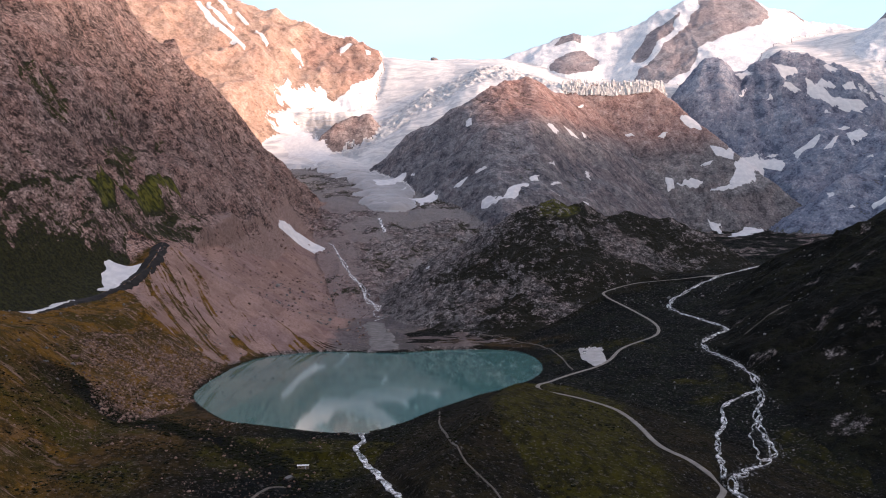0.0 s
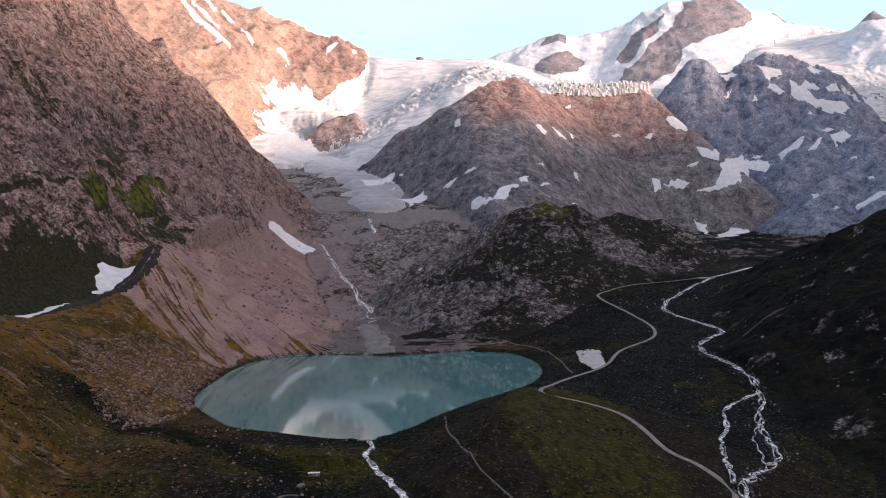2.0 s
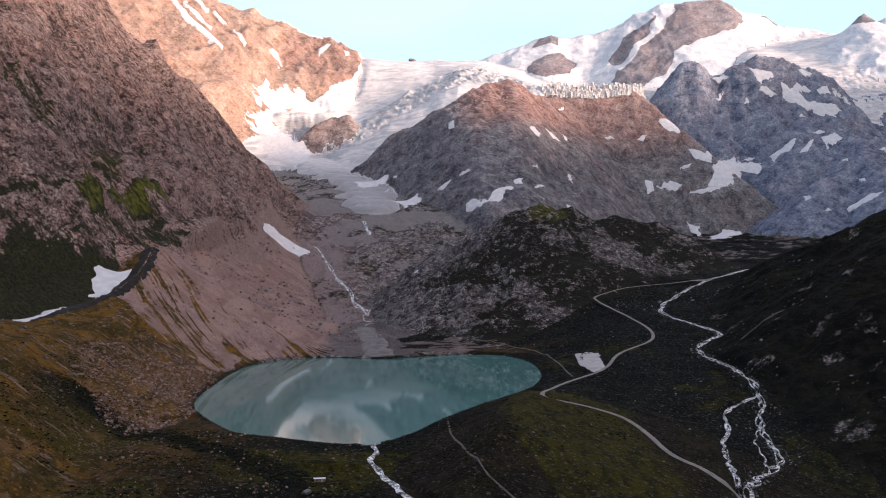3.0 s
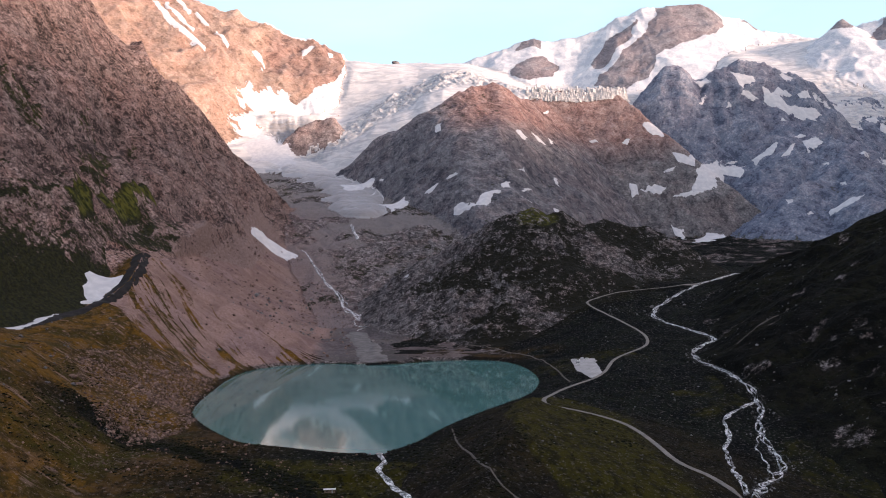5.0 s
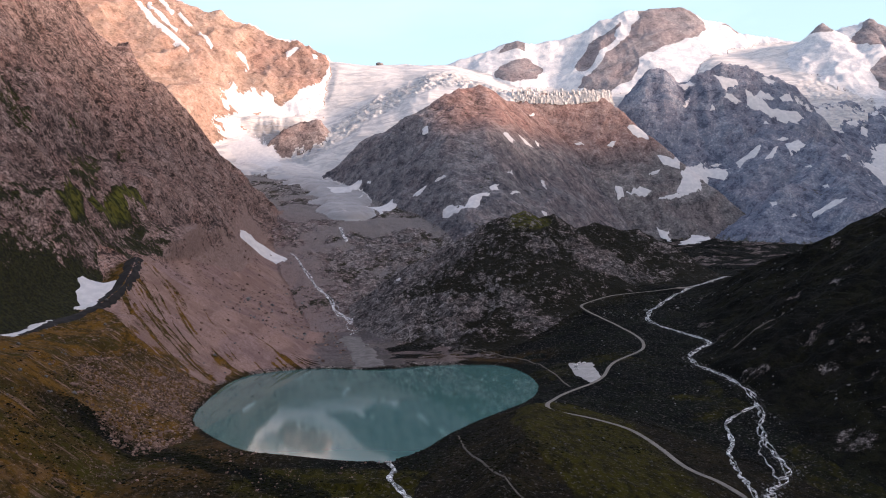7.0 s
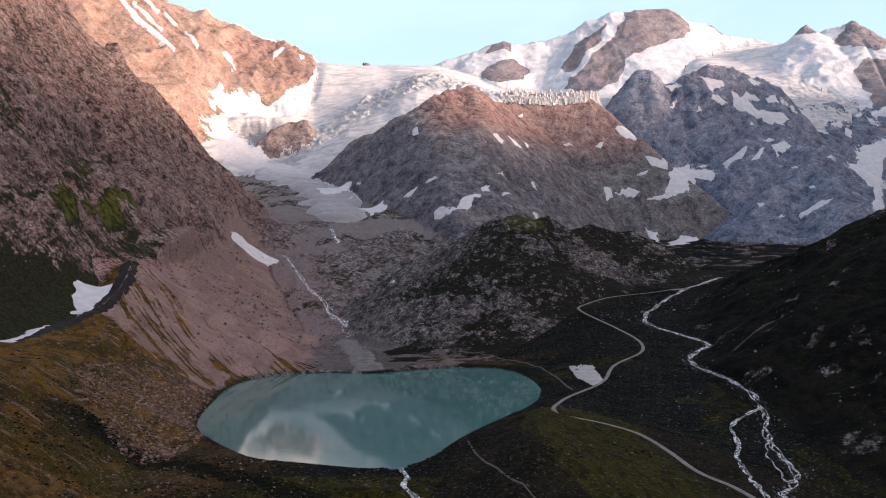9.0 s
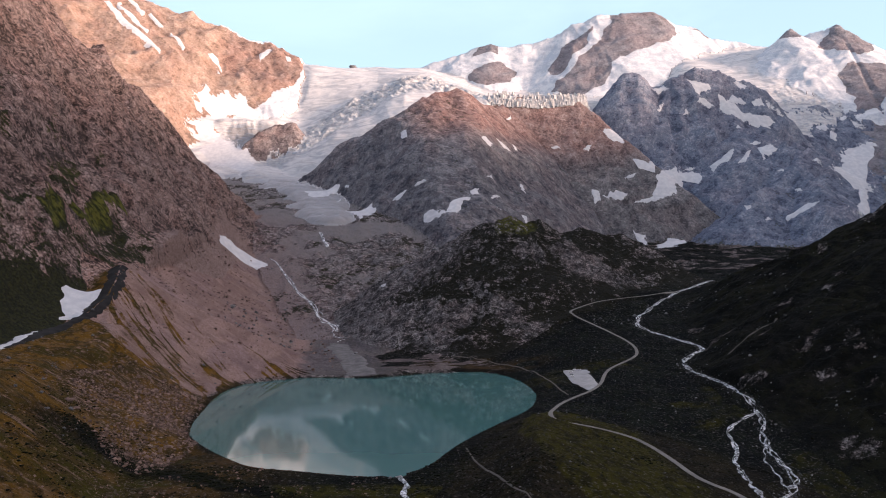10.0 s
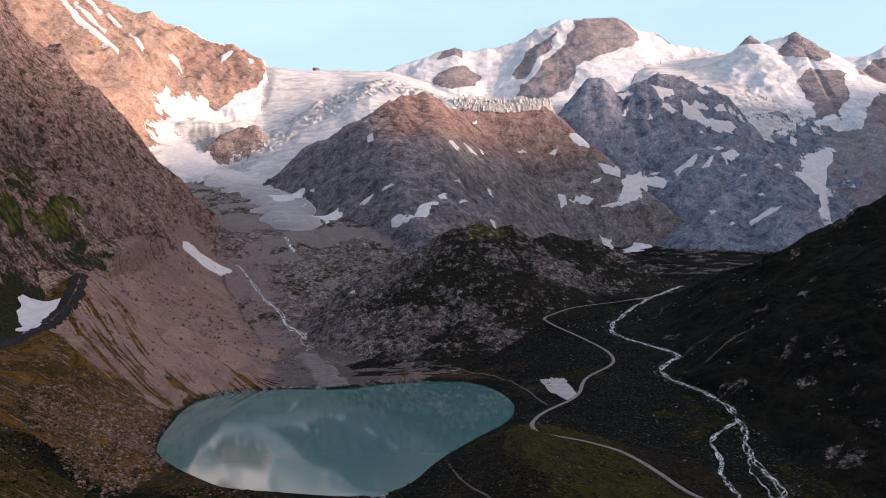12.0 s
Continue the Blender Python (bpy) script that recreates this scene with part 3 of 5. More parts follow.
    f["ice_bench"] = smooth_min(np.minimum(plane(x, y, 450, 3060, 704, 0.0, 1.2), 700 + 0 * x), plane(x, y, 690, 3100, 640, -0.95, 0.25), 15)
    f["ice_bench"] = smooth_min(f["ice_bench"], plane(x, y, 300, 3060, 690, 0.9, 0.2), 15)
    f["ice_bench"] = smooth_max(f["ice_bench"], crest(x, y, [(554, 2866, 420), (590, 2740, 280)], 0.8), 25)
    f["nunatak"] = crest(x, y, [(-640, 2990, 492), (-565, 3050, 580), (-492, 3085, 618), (-425, 3080, 622)], 1.35)
    f["twin_knob"] = np.maximum(
        crest(x, y, [(672, 3230, 620), (690, 3210, 664), (745, 3210, 729), (834, 3210, 805), (889, 3210, 822), (954, 3220, 764), (1010, 3215, 792), (1065, 3210, 818),
                     (1120, 3210, 837), (1208, 3215, 828), (1317, 3210, 808), (1404, 3205, 741), (1470, 3210, 659), (1490, 3205, 604)], 1.45, 330, 0.8, 1.2),
        crest(x, y, [(1208, 3215, 810), (1230, 3030, 600), (1330, 2900, 520), (1400, 2800, 400)], 0.9))
    f["lower_shoulder"] = np.maximum.reduce([
        crest(x, y, [(1426, 3080, 560), (1480, 2980, 455), (1508, 2800, 325), (1470, 2600, 186)], 0.9, 200, 0.6),
        crest(x, y, [(1420, 2900, 480), (1300, 2760, 410), (1180, 2660, 340), (1090, 2600, 305), (1010, 2420, 170)], 0.7),
        crest(x, y, [(1300, 2760, 400), (1270, 2520, 318), (1240, 2380, 200)], 0.8)])
    f["east_slabs"] = np.minimum(plane(x, y, 1700, 3290, 650, -0.05, 0.85), 700) - 1.3 * np.maximum(1480 - x, 0)
    f["summit"] = np.maximum(
        crest(x, y, [(-10, 4430, 1085), (91, 4440, 1114), (304, 4440, 1194), (457, 4440, 1240), (548, 4440, 1215), (669, 4440, 1232), (852, 4440, 1302), (1005, 4440, 1376),
                     (1172, 4440, 1411), (1339, 4440, 1403), (1460, 4440, 1341), (1581, 4440, 1309), (1672, 4440, 1256), (1884, 4440, 1235), (2036, 4440, 1252)], 0.95, 200, 0.9),
        crest(x, y, [(1172, 4440, 1405), (1080, 4260, 1150), (1000, 4080, 950), (960, 3960, 800)], 1.3))
    f["east_peaks"] = np.maximum(
        crest(x, y, [(1500, 4150, 1085), (1680, 4080, 1085), (1790, 4010, 1095), (1848, 3990, 1120), (1868, 3990, 1178), (1892, 3990, 1206), (1925, 3990, 1160), (1980, 3980, 1182), (2050, 3970, 1185), (2105, 3960, 1216), (2142, 3950, 1178),
                     (2229, 3950, 1107), (2273, 3950, 1043), (2377, 3950, 1066), (2468, 3950, 1095), (2583, 3950, 1146)], 0.8),
        crest(x, y, [(2200, 3900, 1050), (2020, 3600, 800), (1900, 3380, 640)], 0.7))
    f["rocky_hump"] = np.maximum(
        crest(x, y, [(-90, 1570, 50), (-30, 1575, 100), (17, 1560, 155), (70, 1540, 182), (120, 1500, 200), (153, 1470, 212), (193, 1470, 202), (253, 1500, 186), (309, 1520, 186),
                     (362, 1525, 180), (407, 1500, 153), (452, 1480, 124), (492, 1450, 98)], 0.62),
        crest(x, y, [(153, 1470, 205), (140, 1380, 145), (105, 1270, 88), (70, 1200, 48), (50, 1130, 6)], 0.62))
    f["dark_hill"] = np.maximum(
        crest(x, y, [(420, 1370, 80), (442, 1330, 90), (473, 1290, 103), (488, 1260, 120), (515, 1220, 137), (545, 1150, 155), (590, 1100, 163), (638, 1130, 191), (693, 1150, 232),
                     (900, 1150, 380)], 0.58),
        crest(x, y, [(580, 1100, 163), (566, 950, 163), (560, 784, 125), (540, 600, 85), (540, 300, 20)], 0.55))
    f["olive_mound"] = crest(x, y, [(10, 420, 4), (30, 500, 16), (52, 560, 25), (60, 640, 23), (74, 720, 19), (90, 770, 11)], 0.27, 50, 0.24, 0.42)
    # high ground out of sight to the west, which keeps the evening sun off the valley
    f["west_range"] = crest(x, y, [(1500, -1800, 1050), (2000, -600, 1180), (2150, 300, 1210), (2200, 900, 1190), (2260, 1350, 1100), (2320, 1700, 960), (2370, 1830, 1030), (2400, 1950, 1080), (2550, 2200, 1040), (2620, 2330, 1150), (2700, 2480, 1230), (2800, 2700, 1210), (2900, 2950, 1180), (3000, 3150, 1150), (3500, 3500, 950)], 1.1)
    f["east_range"] = crest(x, y, [(-1250, 1150, 900), (-1300, 300, 850), (-1500, -900, 800)], 1.3)
    return f

ROUGH = {  # metres of relief, its size, share of sharp ridges
    "near_mountain": (40, 170, 0.85), "talus": (2.2, 60, 0.2), "moraine": (1.6, 40, 0.3), "rubble_slope": (3.5, 26, 0.5),
    "far_left_mountain": (46, 260, 0.85), "central_mountain": (26, 210, 0.75), "ice_bench": (16, 160, 0.8), "twin_knob": (40, 240, 0.85),
    "lower_shoulder": (26, 200, 0.8), "nunatak": (12, 60, 0.7), "summit": (30, 300, 0.7), "east_peaks": (22, 200, 0.7), "rocky_hump": (17, 80, 0.7), "dark_hill": (12, 70, 0.65),
    "olive_mound": (1.5, 40, 0.2), "west_range": (40, 400, 0.7), "east_range": (40, 400, 0.7), "valley_head": (11, 75, 0.7), "ground": (1.6, 45, 0.3), "glacier": (7, 70, 0.5), "east_slabs": (26, 200, 0.8)}
KINDS = list(ROUGH)


def crags(x, y, z, amount, size, sharp, seed, fall):
    """Relief that follows a steep face: noise in space, taken on the smooth form."""
    wx, wy = x + 0.3 * size * ripple(x, y, size * 0.9, seed + 90), y + 0.3 * size * ripple(x, y, size * 0.9, seed + 91)
    wz = z + 0.3 * size * ripple(x + z, y - z, size * 0.8, seed + 92)
    soft = fractal_solid(wx, wy, wz, size, 4, seed, False, 0.5)
    hard = fractal_solid(wx, wy, wz, size * 0.8, 6, seed + 40, True, fall) - 0.25
    return amount * ((1 - sharp) * soft + sharp * 0.62 * hard)


def relief(x, y, amount, size, sharp, seed, fall=0.52):
    wx, wy = x + 0.35 * size * ripple(x, y, size * 0.9, seed + 90), y + 0.35 * size * ripple(x, y, size * 0.9, seed + 91)
    soft = fractal(wx, wy, size, 5, seed, False, 0.5)
    hard = fractal(wx, wy, size * 0.8, 5, seed + 40, True, fall) - 0.25
    return amount * ((1 - sharp) * soft + sharp * 0.62 * hard)


TONGUE = [(-540, 3000), (-440, 2830), (-350, 2600), (-280, 2380), (-245, 2200), (-215, 2085)]


def tongue_ice(x, y):
    """The long dirty tongue below the icefall."""
    far, along = line_field(x, y, TONGUE)
    width = np.interp(along, [0, 0.3, 0.7, 1.0], [165, 85, 72, 60]) * (1 + 0.3 * ripple(x, y, 60, 55))
    bed = np.interp(along, [0, 0.22, 0.47, 0.7, 0.88, 1.0], [470, 400, 352, 306, 268, 240])
    return np.where(far < 260, bed + 5 - 16 * (far / width) ** 4, -999)


def icefall(x, y):
    """1 where the ice breaks up: the fall beside the central mountain, the shelf's edge, the east face's foot."""
    far, _ = line_field(x, y, [(-480, 3000), (-340, 3100), (-228, 3190), (-75, 3250), (60, 3330), (200, 3250), (330, 3090), (500, 3075), (660, 3110)])
    edge = np.interp(x, [-500, -300, 0, 250, 660], [90, 130, 150, 120, 55])
    hung = step(x, -740, -680) * (1 - step(x, -420, -370)) * step(y, 2960, 3000) * (1 - step(y, 3150, 3175))
    return np.clip(np.maximum(1 - step(far, 0.5 * edge, edge), 0.6 * hung) + 0.7 * step(x, 1400, 1600) * (1 - step(y, 3400, 3700)), 0, 1)


def heights(x, y):
    """The ground's height, the kind of landform that shows, and the lake's edge."""
    floor_z = valley_floor(x, y)
    z, kind = floor_z.copy(), np.full(np.shape(x), KINDS.index("ground"))
    strongest = floor_z.copy()
    forms = landforms(x, y)
    for name, form in forms.items():
        amount, size, sharp = ROUGH[name]
        near = form > strongest - 2.2 * amount - 30
        if not near.any():
            continue
        xn, yn, fn = x[near], y[near], form[near]
        rough = fn + (crags(xn, yn, fn, amount, size, sharp, 11 + 5 * KINDS.index(name), 0.54) if amount >= 12 else relief(xn, yn, amount, size, sharp, 11 + 5 * KINDS.index(name), 0.54)) * (np.clip(0.35 + (fn - floor_z[near]) / 60, 0.25, 1) if name != "near_mountain" else np.clip((fn - 85) / 170, 0.12, 1))
        kind[near] = np.where(rough > strongest[near], KINDS.index(name), kind[near])
        z[near] = smooth_max(z[near], rough, 9 if amount < 12 else 14)
        strongest[near] = np.maximum(strongest[near], rough)
    head = (kind == KINDS.index("ground")) & (y > 1330) & (x < 150 + 20 * ripple(x, y, 60, 15))
    kind = np.where(head, KINDS.index("valley_head"), kind)
    near = kind == KINDS.index("ground")
    z[near] += relief(x[near], y[near], *ROUGH["ground"], 5)
    near = (kind == KINDS.index("ground")) & (y > 1560)
    z[near] += relief(x[near], y[near], 9, 120, 0.5, 8)
    near = head & (x < 200)
    z[near] += relief(x[near], y[near], *ROUGH["valley_head"], 6) * step(y[near], 1330, 1500)
    # ice lies over the high basin and its tongue
    front = np.interp(x, [-860, -780, -600, -300, 250, 300, 660, 700, 1480, 1560, 1720, 1850, 2050, 2600], [3020, 2900, 2840, 2800, 2950, 3050, 3080, 3270, 3270, 3230, 3290, 3400, 3520, 3720]) + 14 * ripple(x, y, 45, 77)
    broken = icefall(x, y)
    ice = ice_surface(x, y) + relief(x, y, 2.5, 90, 0.3, 301) + 9 * relief(x, y, 1, 190, 0.2, 333) + broken * relief(x, y, 15, 34, 1.0, 311)
    ice = np.where(x > -860, ice - np.where(x < 700, 2.2, 0.9) * np.maximum(front - y, 0), -999)
    ice = np.maximum(ice, tongue_ice(x, y) + relief(x, y, 5, 45, 0.7, 321))
    kind = np.where((ice > strongest - 4) & (y > 2000), KINDS.index("glacier"), kind)
    z = np.where(y > 2000, smooth_max(z, ice, 8), z)
    shore = inside_field(x, y, LAKE)
    wet = -np.minimum(0.25 * np.maximum(shore, 0), 9)
    bank = np.minimum(z, 0.35 + 0.45 * np.maximum(-shore, 0) + 0.002 * np.maximum(-shore, 0) ** 2)
    z = np.where(shore > 0, wet - 0.15, np.maximum(bank, np.minimum(0.08 * -shore, 1.2) * (shore > -60) - 900 * (shore <= -60)))
    return z, kind, shore

# ---- the sampled ground ----
ROAD = [(150, 430), (189, 499), (198, 521), (195, 545), (187, 574), (176, 590), (170, 612), (168, 645), (164, 679), (154, 705), (134, 716), (106, 722), (93, 728), (90, 745),
        (100, 800), (118, 850), (140, 878), (162, 896), (179, 920), (191, 955), (203, 977), (221, 995), (238, 1010), (253, 1032), (259, 1065), (255, 1096),
        (244, 1134), (230, 1177), (208, 1226), (212, 1240), (226, 1248), (251, 1264), (277, 1282), (326, 1303), (375, 1317), (427, 1353), (470, 1420)]
RIVER = [(520, 1480), (427, 1353), (366, 1287), (323, 1240), (297, 1189), (290, 1160), (306, 1131), (325, 1091), (338, 1055), (334, 1028), (318, 1016), (294, 987), (289, 960), (297, 913),
         (303, 859), (309, 829), (304, 801), (296, 774), (281, 730), (273, 695), (277, 671), (270, 650), (248, 621), (222, 572), (206, 545), (211, 505), (225, 440), (230, 330)]
RIVER_ARM = [(303, 800), (276, 786), (256, 758), (251, 722), (234, 686), (222, 632), (212, 582), (206, 548)]
RIVER_SIDE = [(282, 733), (264, 700), (259, 662), (252, 630)]
OUTLET = [(-48, 614), (-46, 603), (-40, 586), (-42, 572), (-42, 561), (-35, 545), (-21, 515), (-12, 491), (0, 458), (20, 400), (45, 330)]
INLET = [(-330, 1840), (-309, 1809), (-285, 1733), (-244, 1661), (-211, 1577), (-186, 1502), (-156, 1419), (-140, 1340), (-132, 1250), (-120, 1170), (-108, 1110), (-96, 1060)]
ROAD, RIVER, RIVER_ARM, RIVER_SIDE, OUTLET, INLET = (rounded(some, 2) for some in (ROAD, RIVER, RIVER_ARM, RIVER_SIDE, OUTLET, INLET))

TURNS = np.radians(np.concatenate([np.arange(-180, -40, 4.0), np.linspace(-37, 39, 880), np.arange(42, 178, 4.0)]))
RINGS = np.concatenate([np.linspace(0.5, 370, 16), np.geomspace(395, 900, 270, endpoint=False), np.geomspace(900, 4800, 900), np.geomspace(4900, 9000, 10)])


SNOW = [
    [(-447, 1004), (-447, 1022), (-446, 1040), (-436, 1052), (-416, 1048), (-409, 1036), (-411, 1018), (-414, 1005), (-408, 972), (-426, 965), (-428, 984), (-434, 992)],
    [(-440, 795), (-439, 836), (-441, 885), (-436, 922), (-430, 903), (-425, 857), (-426, 805)],
    [(-422, 1750), (-406, 1778), (-381, 1821), (-352, 1818), (-335, 1802), (-358, 1775), (-388, 1736), (-406, 1720)],
    [(12, 2003), (63, 1966), (99, 2016), (128, 2026), (90, 1953), (49, 1952), (12, 1978)], [(128, 2050), (154, 2092), (159, 2059), (134, 2034)], [(176, 2030), (208, 2036), (202, 2024)],
    [(270, 2125), (283, 2133), (288, 2077), (276, 2070)], [(198, 2400), (214, 2438), (231, 2415), (213, 2380)], [(248, 2500), (269, 2515), (299, 2516), (277, 2485)], [(314, 2616), (335, 2618), (316, 2556)],
    [(-38, 2382), (-20, 2380), (-20, 2342), (-34, 2348)],
    [(786, 2735), (836, 2785), (913, 2920), (947, 2950), (950, 2924), (1004, 2924), (1050, 2904), (1015, 2858), (951, 2890), (877, 2738), (829, 2728)],
    [(766, 2850), (820, 2838), (892, 2925), (834, 2808), (782, 2816)], [(598, 2756), (621, 2750), (624, 2724), (600, 2718)], [(636, 2735), (680, 2749), (719, 2738), (686, 2722)],
    [(699, 2930), (787, 3030), (750, 2890), (713, 2900)], [(704, 2638), (743, 2628), (733, 2560), (718, 2600)], [(732, 2545), (810, 2625), (868, 2616), (797, 2477), (726, 2440)],
    [(1065, 2912), (1120, 2911), (1158, 2905), (1122, 2879), (1070, 2882)], [(1138, 2836), (1184, 2878), (1209, 2888), (1164, 2834)], [(1242, 2906), (1287, 2906), (1302, 2880), (1236, 2858)],
    [(1148, 2512), (1210, 2504), (1240, 2474), (1216, 2471), (1152, 2485)], [(1182, 3136), (1237, 3127), (1311, 3100), (1388, 3084), (1348, 3056), (1272, 3073), (1192, 3093)],
    [(1084, 3184), (1168, 3174), (1170, 3156), (1114, 3134)], [(1320, 3134), (1372, 3165), (1371, 3130), (1325, 3119)], [(950, 3208), (1000, 3212), (1010, 3188), (965, 3190)],
    [(-324, 2462), (-236, 2441), (-217, 2409), (-281, 2350)], [(-180, 2187), (-124, 2212), (-104, 2171), (-149, 2100)],
    [(-830, 3286), (-804, 3306), (-765, 3282), (-732, 3283), (-726, 3345), (-686, 3313), (-685, 3362), (-640, 3325), (-585, 3300), (-570, 3262), (-649, 3250), (-709, 3220), (-760, 3190), (-799, 3205)],
    [(-822, 3110), (-775, 3177), (-733, 3184), (-718, 3117), (-657, 3074), (-560, 2960), (-538, 2870), (-610, 2850), (-690, 2930), (-773, 3034), (-740, 3071)],
    [(-1268, 3535), (-1254, 3555), (-1169, 3466), (-1072, 3400), (-974, 3332), (-975, 3312), (-1083, 3370), (-1173, 3432)], [(-1227, 3554), (-1208, 3560), (-1126, 3478), (-1048, 3413), (-1048, 3389), (-1132, 3450)],
    [(-1184, 3580), (-1166, 3590), (-1097, 3534), (-1107, 3520)], [(-1090, 3534), (-1077, 3542), (-1010, 3490), (-1023, 3480)], [(-995, 3470), (-977, 3476), (-900, 3403), (-908, 3383)],
    [(-822, 3455), (-805, 3475), (-775, 3461), (-752, 3398), (-786, 3432), (-812, 3442)], [(-642, 3570), (-634, 3595), (-593, 3622), (-583, 3612), (-609, 3560), (-626, 3543)], [(-529, 3602), (-513, 3607), (-498, 3582), (-519, 3574)],
    [(1459, 2800), (1700, 3110), (1800, 3150), (1820, 3130), (1640, 2880), (1700, 2900), (1540, 2730), (1470, 2720)], [(1505, 2725), (1540, 2735), (1470, 2600), (1420, 2520), (1400, 2535), (1440, 2620)],
    [(1100, 3120), (1115, 3125), (1163, 3111), (1140, 3103)], [(1032, 3097), (1054, 3116), (1063, 3106)], [(938, 3113), (974, 3162), (978, 3147), (950, 3119)],
    [(1219, 3128), (1255, 3156), (1300, 3138), (1284, 3130)], [(1276, 3201), (1303, 3208), (1323, 3193), (1311, 3176), (1282, 3188)], [(1317, 3081), (1349, 3067), (1362, 3058), (1325, 3060)],
    [(1209, 3042), (1232, 3047), (1237, 3028)], [(976, 2934), (1001, 2938), (1025, 2936), (998, 2929)], [(722, 2792), (743, 2801), (767, 2803), (753, 2792)],
    [(730, 2718), (780, 2730), (829, 2730), (814, 2720)], [(1041, 2563), (1052, 2555), (1054, 2543), (1035, 2531)], [(1073, 2492), (1093, 2506), (1096, 2496)],
    [(1244, 2651), (1256, 2630), (1244, 2589), (1242, 2624)], [(1250, 2776), (1267, 2771), (1264, 2757)], [(1216, 2928), (1246, 2943), (1262, 2925), (1240, 2928)],
    [(1316, 2919), (1393, 3044), (1394, 3036)], [(-63, 2143), (-41, 2148), (-24, 2140), (-45, 2129)], [(-8, 2136), (4, 2136), (18, 2124), (25, 2113), (5, 2124)],
    [(185, 2172), (202, 2207), (204, 2196)], [(184, 2081), (203, 2126), (217, 2137), (196, 2092)], [(298, 2343), (310, 2365), (307, 2294), (296, 2307)],
    [(323, 2824), (350, 2891), (347, 2866), (325, 2815)], [(486, 2885), (512, 2895), (521, 2882), (498, 2883)], [(599, 2878), (622, 2891), (638, 2893), (619, 2877)],
    [(-209, 2390), (-193, 2380), (-185, 2357)], [(-223, 2282), (-206, 2353), (-208, 2317)], [(-80, 1517), (-73, 1512), (-69, 1458)],
    [(1612, 3222), (1664, 3247), (1673, 3222), (1629, 3206)], [(1558, 3176), (1584, 3186), (1584, 3167)], [(1667, 3210), (1694, 3196), (1673, 3171), (1644, 3175)]]

def softened(field, rows=4, cols=7):
    """A running mean over the rings and the turns."""
    for axis, reach in ((0, rows), (1, cols), (0, rows), (1, cols)):
        pad = [(0, 0), (0, 0)]
        pad[axis] = (reach + 1, reach)
        total = np.cumsum(np.pad(field, pad, "edge"), axis)
        n = field.shape[axis]
        ahead, behind = (np.take(total, np.arange(k, k + n), axis) for k in (2 * reach + 1, 0))
        field = (ahead - behind) / (2 * reach + 1)
    return field


def region(x, y, points, soft):
    """1 inside a closed outline, falling to 0 over soft metres across its edge."""
    return step(inside_field(x, y, points), -soft, soft)


def build_heights():
    r, a = np.meshgrid(RINGS, TURNS, indexing="ij")
    x, y = r * np.sin(a), r * np.cos(a)
    z, kind, shore = heights(x, y)
    # roads are cut level across, streams lie in shallow beds
    near = RINGS < 2100
    xs, ys, zs = x[near], y[near], z[near]
    for points, half, rim, deep in ((ROAD, 3.0, 7.0, 0.0), (RIVER, 5.0, 9.0, 1.3), (RIVER_ARM, 3.0, 6.0, 0.9), (RIVER_SIDE, 2.0, 5.0, 0.6), (OUTLET, 4.0, 8.0, 1.2), (INLET, 4.0, 9.0, 1.0)):
        far, along = line_field(xs, ys, points)
        marks = np.linspace(0, 1, 140)
        lengths = np.concatenate([[0], np.cumsum([math.dist(p, q) for p, q in zip(points, points[1:])])])
        px = np.interp(marks, lengths / lengths[-1], [p[0] for p in points])
        py = np.interp(marks, lengths / lengths[-1], [p[1] for p in points])
        pz = heights(px, py)[0]
        pz = np.convolve(np.pad(pz, 4, "edge"), np.ones(9) / 9, "valid")
        blend = 1 - step(far, half, half + rim)
        zs = zs + (np.interp(along, marks, pz) - deep - zs) * blend * (shore[near] < 2)
    z[near] = zs
    # snow lies where the rock is hollowed smooth
    smooth_z = softened(z, 4, 9)
    for outline in SNOW:
        xs, ys = [p[0] for p in outline], [p[1] for p in outline]
        box = (x > min(xs) - 30) & (x < max(xs) + 30) & (y > min(ys) - 30) & (y < max(ys) + 30)
        z[box] += (smooth_z[box] - z[box]) * region(x[box], y[box], outline, 14)
    return x, y, z, kind, shore


GX, GY, GZ, GKIND, GSHORE = build_heights()


def ground_z(x, y):
    """Height of the built ground at places."""
    x, y = np.asarray(x, float), np.asarray(y, float)
    i = np.interp(np.hypot(x, y), RINGS, np.arange(len(RINGS)))
    j = np.interp(np.arctan2(x, y), TURNS, np.arange(len(TURNS)))
    i0, j0 = np.minimum(i.astype(int), len(RINGS) - 2), np.minimum(j.astype(int), len(TURNS) - 2)
    u, v = i - i0, j - j0
    return (GZ[i0, j0] * (1 - u) + GZ[i0 + 1, j0] * u) * (1 - v) + (GZ[i0, j0 + 1] * (1 - u) + GZ[i0 + 1, j0 + 1] * u) * v


def spot(x, y, cx, cy, rx, ry, turn=0.0):
    c, s = math.cos(radians(turn)), math.sin(radians(turn))
    u, v = ((x - cx) * c + (y - cy) * s) / rx, (-(x - cx) * s + (y - cy) * c) / ry
    return 1 - step(u * u + v * v, 0.35, 1.4)


def by_kind(name, shares):
    out = np.zeros(name.shape)
    for key, share in shares.items():
        out = np.where(name == key, share, out)
    return out


